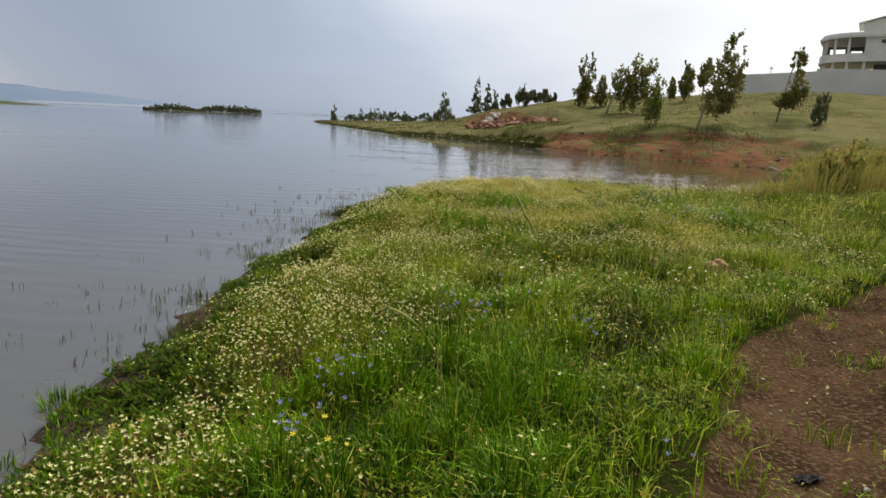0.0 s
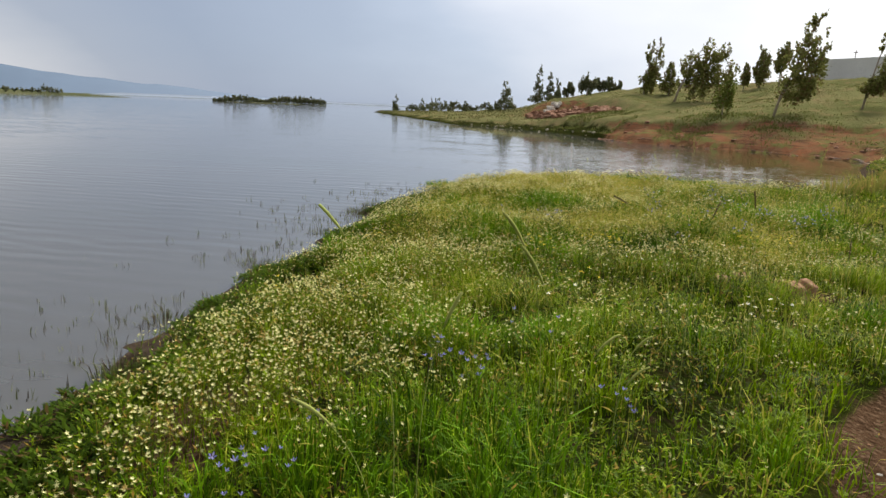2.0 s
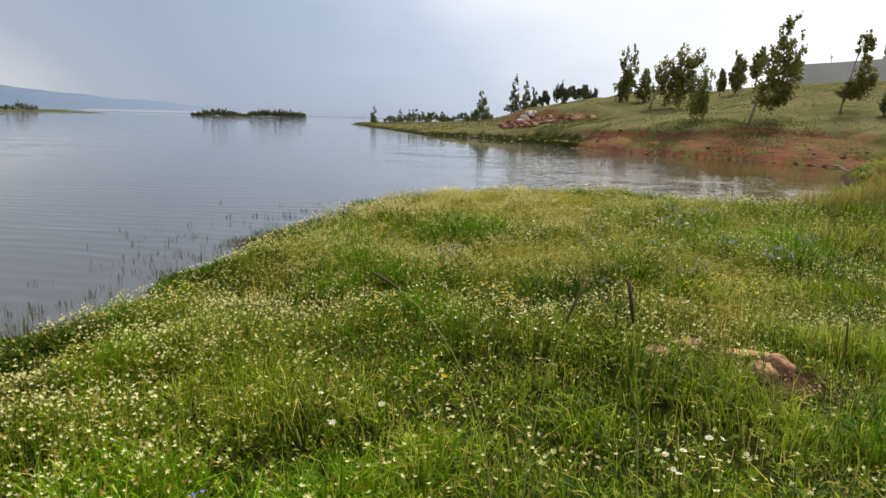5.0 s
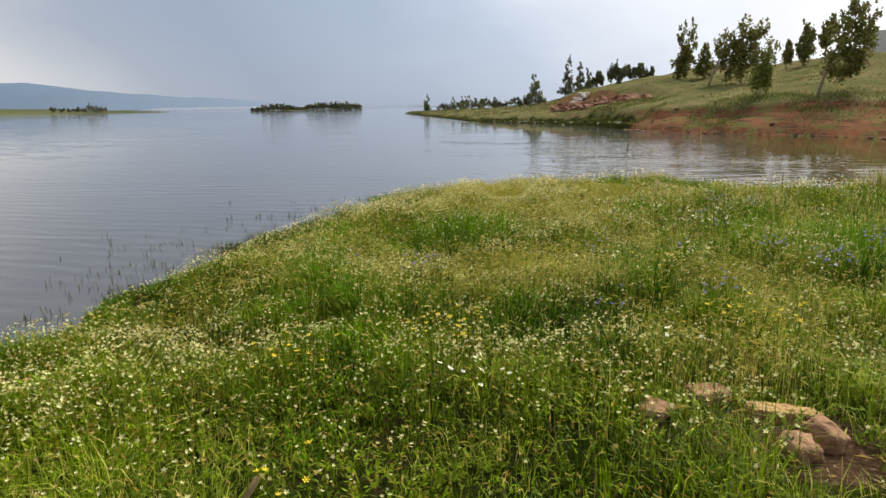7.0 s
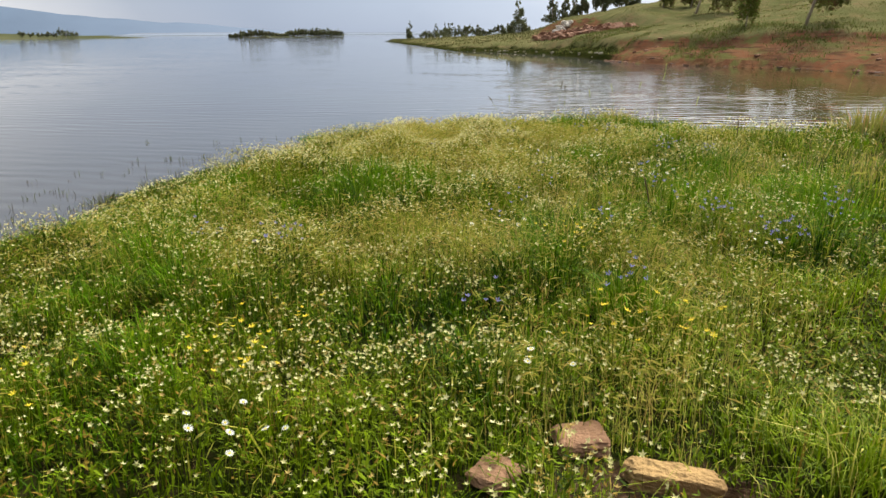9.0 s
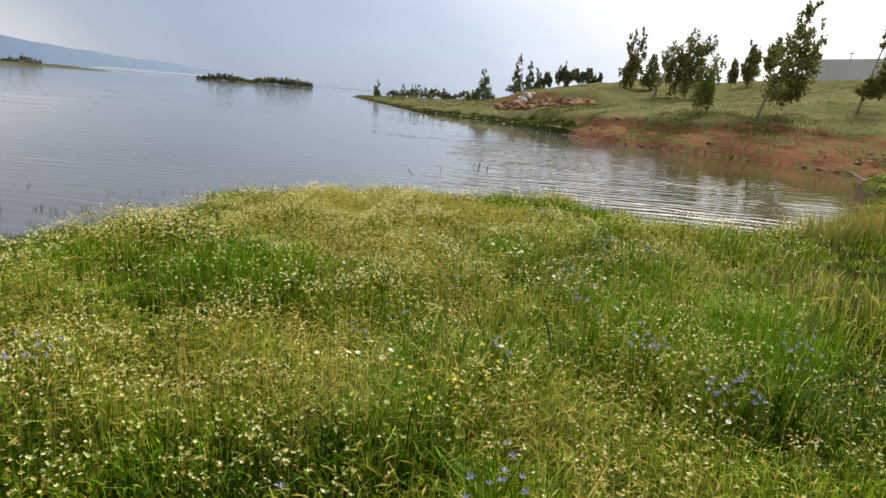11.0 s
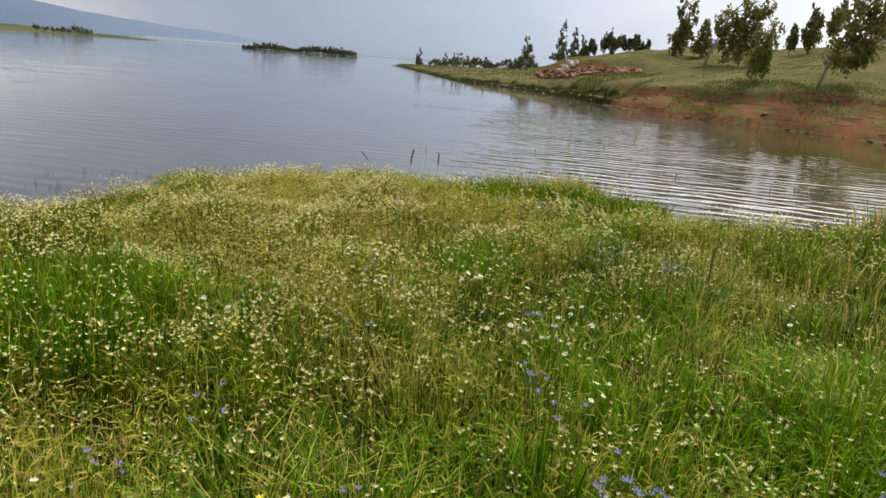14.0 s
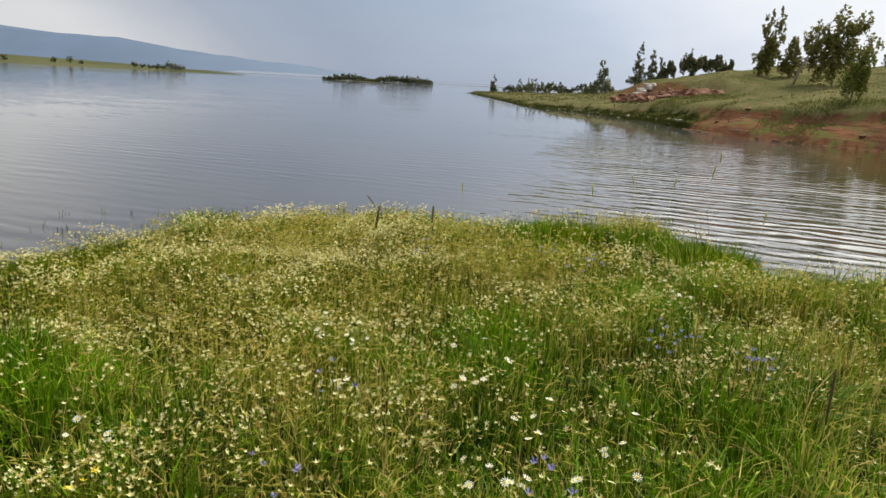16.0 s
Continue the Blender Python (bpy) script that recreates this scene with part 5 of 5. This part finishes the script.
bm = bmesh.new()
bmesh.ops.create_grid(bm, x_segments=14, y_segments=9, size=1.0)
for v in bm.verts:
    v.co = Vector((v.co.x * 0.062 * (1 + 0.4 * noise.noise(v.co * 2)), v.co.y * 0.035 * (1 + 0.5 * noise.noise(v.co * 2.3 + Vector((4, 0, 0)))), 0.016 + 0.024 * noise.noise(v.co * 1.7 + Vector((0, 7, 0)))))
bmesh.ops.solidify(bm, geom=bm.faces[:], thickness=0.002)
thing("plastic_scrap", "crumpled black plastic scrap lying on the dirt track", "litter", (1.69, 2.88, height(1.69, 2.88)), 0.4, me=bm_mesh("plastic_scrap", bm, SCRAP, True))
pebbles = [rock_mesh("pebble", m, 1, 0.8, 0.5, 45 + k, 2, 0.25, 0.4) for k, m in enumerate((PALEROCK, STONE, OCHRE))]
for k in range(70):
    t = random.random() * 0.62
    i = min(int(t * (len(TRACK) - 1)), len(TRACK) - 2)
    f = t * (len(TRACK) - 1) - i
    x = TRACK[i][0] + (TRACK[i + 1][0] - TRACK[i][0]) * f + random.uniform(-0.4, 0.4)
    y = TRACK[i][1] + (TRACK[i + 1][1] - TRACK[i][1]) * f + random.uniform(-0.4, 0.4)
    r = random.choice((0.006, 0.008, 0.010, 0.013, 0.018))
    kind = random.choice((0, 1, 1, 2))
    thing("pebble", ("small pale pebble", "small red-brown pebble", "small ochre pebble")[kind] + " on the dirt track", "pebble", (x, y, height(x, y) + r * 0.2), k, "pebbles on the track", pebbles[kind], r)


# ---- meadow: flower clumps ----
def blossom_mesh(name, petals, r, mat, eye, cup):
    bm = bmesh.new()
    for k in range(petals):
        a = 6.2832 * k / petals
        da = 3.14 / petals * 0.92
        pts = [(0.12 * r, 0, 0), (0.65 * r, -0.65 * da, 0.5), (1.0 * r, -0.2 * da, 1.0), (1.0 * r, 0.2 * da, 1.0), (0.65 * r, 0.65 * da, 0.5)]
        bm.faces.new([bm.verts.new((p * math.cos(a + q), p * math.sin(a + q), cup * r * z)) for p, q, z in pts])
    n = len(bm.faces)
    if eye:
        bmesh.ops.create_uvsphere(bm, u_segments=7, v_segments=4, radius=r * 0.3, matrix=Matrix.Translation((0, 0, r * 0.05)) @ Matrix.Diagonal((1, 1, 0.6, 1)))
    me = bm_mesh(name, bm, mat)
    if eye:
        me.materials.append(eye)
        for p in list(me.polygons)[n:]:
            p.material_index = 1
    return me


DAISY_ME = blossom_mesh("blossom", 11, 0.0155, WHITE, YELLOW, 0.12)
YELLOW_ME = blossom_mesh("blossom", 6, 0.0125, YELLOW, YELLOW, 0.35)
BLUE_ME = blossom_mesh("blossom", 5, 0.0145, BLUE, BLUE, 0.8)


def clump(kind, x, y, count, spread, seed):
    """A clump of flowers: leafy stems, and each blossom on its stem."""
    me, name, label, cat, low, high = {
        "blue": (BLUE_ME, "blue_flower_clump", "clump of violet-blue wildflowers in the grass", "wildflower", 0.23, 0.36),
        "daisy": (DAISY_ME, "daisy_clump", "clump of white daisies with yellow eyes", "daisy", 0.25, 0.36),
        "yellow": (YELLOW_ME, "yellow_flower_clump", "clump of small bright yellow wildflowers", "wildflower", 0.23, 0.34)}[kind]
    g = random.Random(seed)
    z = height(x, y)
    root = thing(name, label, cat, (x, y, z), 0, kind + " flowers")
    for k in range(count):
        a, r = g.uniform(0, 6.283), spread * math.sqrt(g.random())
        p = Vector((r * math.cos(a), r * math.sin(a), g.uniform(low, high)))
        b = Vector((p.x * 0.6, p.y * 0.6, height(x + p.x * 0.6, y + p.y * 0.6) - z - 0.01))
        m = b.lerp(p, 0.55) + Vector((g.uniform(-0.015, 0.015), g.uniform(-0.015, 0.015), 0))
        stem = part("stem", tube_mesh("stem", [tube([b, m, p], [0.0022, 0.0018, 0.0014], 4)], HERB), root)
        part("blossom", me, stem, "", p, (g.uniform(-0.5, 0.5), g.uniform(-0.5, 0.5), g.uniform(0, 6)), g.uniform(0.65, 1.1) * {"yellow": 1.25, "blue": 1.05, "daisy": 1.0}[kind])


BLUES = [(-0.53, 3.32, 7), (-0.4, 3.45, 5), (-0.48, 3.04, 6), (-0.58, 2.72, 8), (-0.6, 2.55, 5), (-0.3, 3.64, 2), (0.25, 4.3, 8), (0.88, 4.0, 6), (0.93, 2.46, 3), (0.09, 4.5, 8), (0.49, 5.08, 3), (0.7, 5.0, 2),
         (0.86, 9.35, 14), (0.36, 9.5, 8), (2.85, 8.72, 10), (2.17, 8.45, 5), (3.9, 9.72, 12), (3.63, 10.3, 9), (4.45, 10.4, 10), (2.1, 10.0, 5), (2.9, 9.95, 7), (3.6, 10.2, 9), (4.34, 10.15, 8), (3.87, 9.8, 8)]
for k, (x, y, n) in enumerate(BLUES):
    clump("blue", x, y, n, 0.05 + 0.008 * n, 200 + k)
for k, (x, y, n) in enumerate([(3.77, 12.9, 8), (2.98, 14.8, 6), (2.46, 11.87, 5), (2.05, 14.3, 8), (3.75, 12.95, 6), (3.25, 14.4, 9), (4.1, 12.8, 7), (3.35, 11.4, 4), (3.3, 11.5, 3), (1.3, 13.0, 3), (2.29, 10.34, 5), (2.52, 11.3, 5), (4.12, 12.93, 8), (3.35, 10.88, 6), (3.43, 10.61, 5)]):
    clump("blue", x, y, n, 0.05 + 0.009 * n, 240 + k)
for k, (x, y, n) in enumerate([(2.03, 5.6, 9), (1.99, 5.5, 6), (0.75, 5.88, 5), (1.51, 7.3, 5), (2.4, 7.82, 7), (1.45, 7.3, 4), (2.75, 9.75, 6), (3.7, 9.5, 7), (2.28, 9.6, 7), (1.97, 9.8, 5), (2.3, 12.4, 10), (3.3, 11.48, 12),
                               (4.74, 12.26, 5), (3.35, 11.2, 8), (1.86, 11.3, 4), (3.85, 13.85, 12), (3.1, 12.0, 12), (2.35, 12.3, 8), (2.5, 11.9, 5), (3.5, 11.75, 7), (3.2, 14.5, 5), (2.9, 12.6, 5), (9.3, 15.6, 9), (3.55, 10.9, 5)]):
    clump("daisy", x, y, n, 0.09 + 0.012 * n, 300 + k)
for k, (x, y, n) in enumerate([(-0.42, 2.55, 4), (0.71, 7.45, 8), (1.32, 7.9, 12), (1.3, 7.8, 10), (1.3, 8.15, 9), (2.77, 8.25, 14), (3.05, 8.2, 7), (0.65, 7.35, 8), (2.62, 9.5, 12), (2.72, 9.8, 6), (-1.38, 5.95, 2), (1.0, 6.4, 5), (-0.9, 8.0, 7), (2.0, 11.0, 4)]):
    clump("yellow", x, y, n, 0.10 + 0.014 * n, 400 + k)


# ---- meadow: tall seed stalks ----
def seed_stalk(x, y, top, bend, turn, seed, pale=False, head=0.16):
    """A tall grass stalk with a seed head at its tip."""
    g = random.Random(seed)
    z = height(x, y)
    h = top - z
    way, p, pts = Vector((math.cos(turn), math.sin(turn), 0)), Vector((0, 0, -0.01)), [Vector((0, 0, -0.01))]
    steps_, full = 26, 3.4 * bend
    reach = sum(math.cos(full * ((k + 0.5) / steps_) ** 2.4) for k in range(steps_)) / steps_
    length = h / max(reach, 0.5)
    for k in range(steps_):
        a = full * ((k + 0.5) / steps_) ** 2.4
        p = p + (way * math.sin(a) + Vector((0, 0, math.cos(a)))) * (length / steps_)
        pts.append(p.copy())
    root = thing("seed_stalk", "tall pale grass stalk with a drooping seed head" if pale else "tall dark grass stalk with a slim seed head", "grass stalk", (x, y, z), 0, "tall grass stalks")
    cut = steps_ - max(2, round(head / (length / steps_)))
    part("stalk", tube_mesh("stalk", [tube(pts[:cut + 1], [0.0018 - 0.0008 * k / cut for k in range(cut + 1)], 5)], STRAW), root)
    tail = pts[cut:]
    fat = [0.0022 + (0.0042 if pale else 0.0022) * math.sin(3.0 * (k + 0.15) / len(tail)) for k in range(len(tail))]
    part("seed_head", tube_mesh("seed_head", [tube(tail, fat, 6)], STRAW if pale else STALK), root)
    leaf = [tube([(0, 0, h * 0.2), (math.cos(seed) * 0.07, math.sin(seed) * 0.07, h * 0.45), (math.cos(seed) * 0.16, math.sin(seed) * 0.16, h * 0.42)], [0.0018, 0.0026, 0.0008], 4)]
    part("leaf", tube_mesh("leaf", leaf, LUSH), root)


for k, (x, y, top, bend, turn, pale_one, head) in enumerate([
        (0.54, 3.86, 1.37, 0.30, -2.15, True, 0.24), (0.60, 3.80, 1.25, 0.26, -2.3, True, 0.2), (0.02, 3.44, 1.36, 0.3, 2.7, True, 0.16), (0.10, 3.45, 1.12, -0.15, 2.9, True, 0.14), (1.30, 5.02, 1.27, 0.36, 2.9, False, 0.10),
        (1.60, 4.66, 1.38, -0.06, 0.3, False, 0.10), (1.36, 4.90, 1.28, 0.22, 0.8, False, 0.10), (2.57, 11.86, 1.27, 0.05, 0.4, False, 0.075), (1.98, 13.89, 0.96, -0.22, 0.3, False, 0.10), (2.66, 12.40, 1.19, 0.04, 1.5, False, 0.09),
        (3.5, 11.72, 0.40, 0.35, 0.4, False, 0.12), (3.42, 11.4, 0.5, 0.05, 1.0, False, 0.12), (3.22, 11.35, 0.48, 0.04, 2.0, False, 0.12), (4.07, 11.6, 0.98, 0.08, 1.3, False, 0.16), (3.06, 9.35, 0.92, 0.1, 2.8, False, 0.14),
        (2.65, 5.95, 0.95, 0.04, 1.5, False, 0.14), (3.9, 16.6, 0.95, 0.1, 0.7, True, 0.12), (3.6, 16.9, 0.9, 0.12, 2.6, True, 0.12), (4.2, 16.4, 1.1, 0.08, 0.5, True, 0.14), (4.35, 16.9, 1.2, 0.1, 1.4, True, 0.13),
        (3.2, 16.3, 0.85, 0.1, 2.2, True, 0.12), (4.6, 15.8, 0.8, 0.12, 0.8, True, 0.12), (2.0, 15.9, 0.8, 0.1, 1.9, True, 0.1), (5.6, 15.9, 0.75, 0.06, 1.2, False, 0.12), (6.0, 16.3, 0.7, 0.08, 2.2, False, 0.12), (6.9, 16.6, 1.15, 0.15, 0.6, True, 0.2),
        (0.05, 3.0, 0.86, 0.42, 2.9, True, 0.16), (0.75, 4.3, 0.72, 0.35, 0.2, True, 0.14), (0.95, 4.45, 0.68, 0.32, 0.1, True, 0.14), (0.9, 4.2, 0.62, 0.34, 0.0, True, 0.14), (1.35, 3.1, 0.42, 0.5, 0.1, True, 0.14), (4.0, 10.4, 0.62, 0.3, 2.7, True, 0.1)]):
    seed_stalk(x, y, top, bend, turn, 500 + k, pale_one, head)


# ---- shore tufts and rank weeds ----
def grass_tuft(label, x, y, r, h, blades, mat, seed, name="grass_tuft", group="tufts at the water's edge", width=0.007):
    global rng
    keep, rng = rng, np.random.default_rng(seed)
    a, d = rng.uniform(0, 6.283, blades), r * np.sqrt(rng.random(blades))
    px, py = x + d * np.cos(a), y + d * np.sin(a)
    p = np.stack([px - x, py - y, np.maximum(land(px, py)[0], -0.06)], -1)
    p[:, 2] -= 0.02
    v, q, t = blade_arrays(p, rng.uniform(0.5, 1.1, blades) * h, rng.uniform(0.7, 1.3, blades) * width, a, np.abs(rng.normal(0.35, 0.25, blades)))
    rng = keep
    return thing(name, label, "grass", (x, y, 0), 0, group, mesh_of(name, v, [q, t], mat, False))


for k, (x, y, r, h, n) in enumerate([(-1.12, 16.5, 0.34, 0.22, 520), (-0.72, 16.55, 0.2, 0.16, 200), (-1.25, 15.7, 0.2, 0.12, 130), (-2.15, 3.75, 0.12, 0.15, 140), (-1.95, 5.0, 0.14, 0.18, 120), (-2.2, 6.1, 0.16, 0.14, 110), (-2.25, 8.1, 0.2, 0.16, 140),
                                     (-2.1, 10.2, 0.2, 0.14, 110), (-2.0, 12.0, 0.25, 0.16, 180), (-1.95, 12.9, 0.22, 0.16, 180), (-1.6, 13.6, 0.22, 0.14, 150), (-1.35, 14.7, 0.2, 0.12, 130), (-2.05, 2.9, 0.16, 0.12, 150)]):
    grass_tuft("green tuft of grass standing at the waterline", x, y, r, h, n, WATERWEED if k not in (0, 3, 12) else LUSH, 600 + k)


for k, (x, y, r, h, n) in enumerate([(4.15, 15.7, 0.40, 0.34, 900), (3.75, 16.2, 0.35, 0.30, 600), (4.4, 16.3, 0.30, 0.32, 500), (3.0, 16.6, 0.35, 0.26, 520), (2.4, 16.3, 0.40, 0.28, 600), (1.5, 16.0, 0.30, 0.22, 380),
                                     (2.75, 15.2, 0.40, 0.26, 600), (0.7, 15.6, 0.30, 0.20, 320), (3.4, 13.9, 0.35, 0.28, 600), (4.7, 14.9, 0.40, 0.30, 620), (5.3, 14.2, 0.45, 0.30, 650)]):
    grass_tuft("thick green tuft of grass on the brow of the spit", x, y, r, h, n, LUSH if k % 3 else GRASS, 680 + k, group="tufts on the spit")


def rank_bush(x, y, lobes, seed):
    root = thing("weed_bush", "tall rank brownish-green weeds beside the cove", "bush", (x, y, height(x, y)), 0, "rank weeds by the cove")
    full = [(lx * 0.85, random.uniform(-0.3, 0.3), lz * 0.8, r * 0.75, h * 0.75) for lx, lz, r, h in lobes]
    for lx, ly, lz, r, h in full:
        part("stem", tube_mesh("stem", [tube([(lx * 0.6, ly, -0.05), (lx * 0.85, ly, lz * 0.6), (lx, ly, lz + h * 0.9)], [0.012, 0.009, 0.003], 5)], BARK), root)
    part("foliage", crown_mesh("foliage", full, 2400, 0.11, WEED, seed), root)


for k, (x, y, r, h, n) in enumerate([(9.4, 17.6, 0.6, 0.9, 380), (10.4, 18.6, 0.9, 1.25, 700), (11.6, 19.4, 0.8, 1.1, 520), (12.6, 20.8, 1.0, 1.4, 700), (8.4, 17.3, 0.5, 0.6, 260), (14.0, 23.6, 1.0, 1.2, 600), (7.4, 16.9, 0.5, 0.5, 240)]):
    grass_tuft("tall rank weeds with brownish tips beside the cove", x, y, r, h, n, WEED, 650 + k, "tall_weeds", "rank weeds by the cove", 0.016)
rank_bush(10.0, 18.3, [(-0.7, 0.45, 0.5, 0.42), (0.0, 0.55, 0.55, 0.5), (0.7, 0.5, 0.5, 0.45), (0.2, 1.05, 0.45, 0.4), (-0.3, 0.95, 0.35, 0.3), (0.8, 1.1, 0.4, 0.35), (0.5, 1.4, 0.25, 0.25)], 71)
rank_bush(12.3, 20.4, [(-0.8, 0.5, 0.6, 0.5), (0.0, 0.6, 0.6, 0.55), (0.9, 0.5, 0.6, 0.5), (0.4, 1.15, 0.5, 0.45), (-0.4, 1.1, 0.4, 0.4), (0.9, 1.35, 0.3, 0.3)], 72)
rank_bush(14.2, 24.2, [(-0.9, 0.5, 0.6, 0.5), (0.0, 0.6, 0.6, 0.55), (0.9, 0.5, 0.6, 0.5), (0.1, 1.1, 0.5, 0.4)], 73)
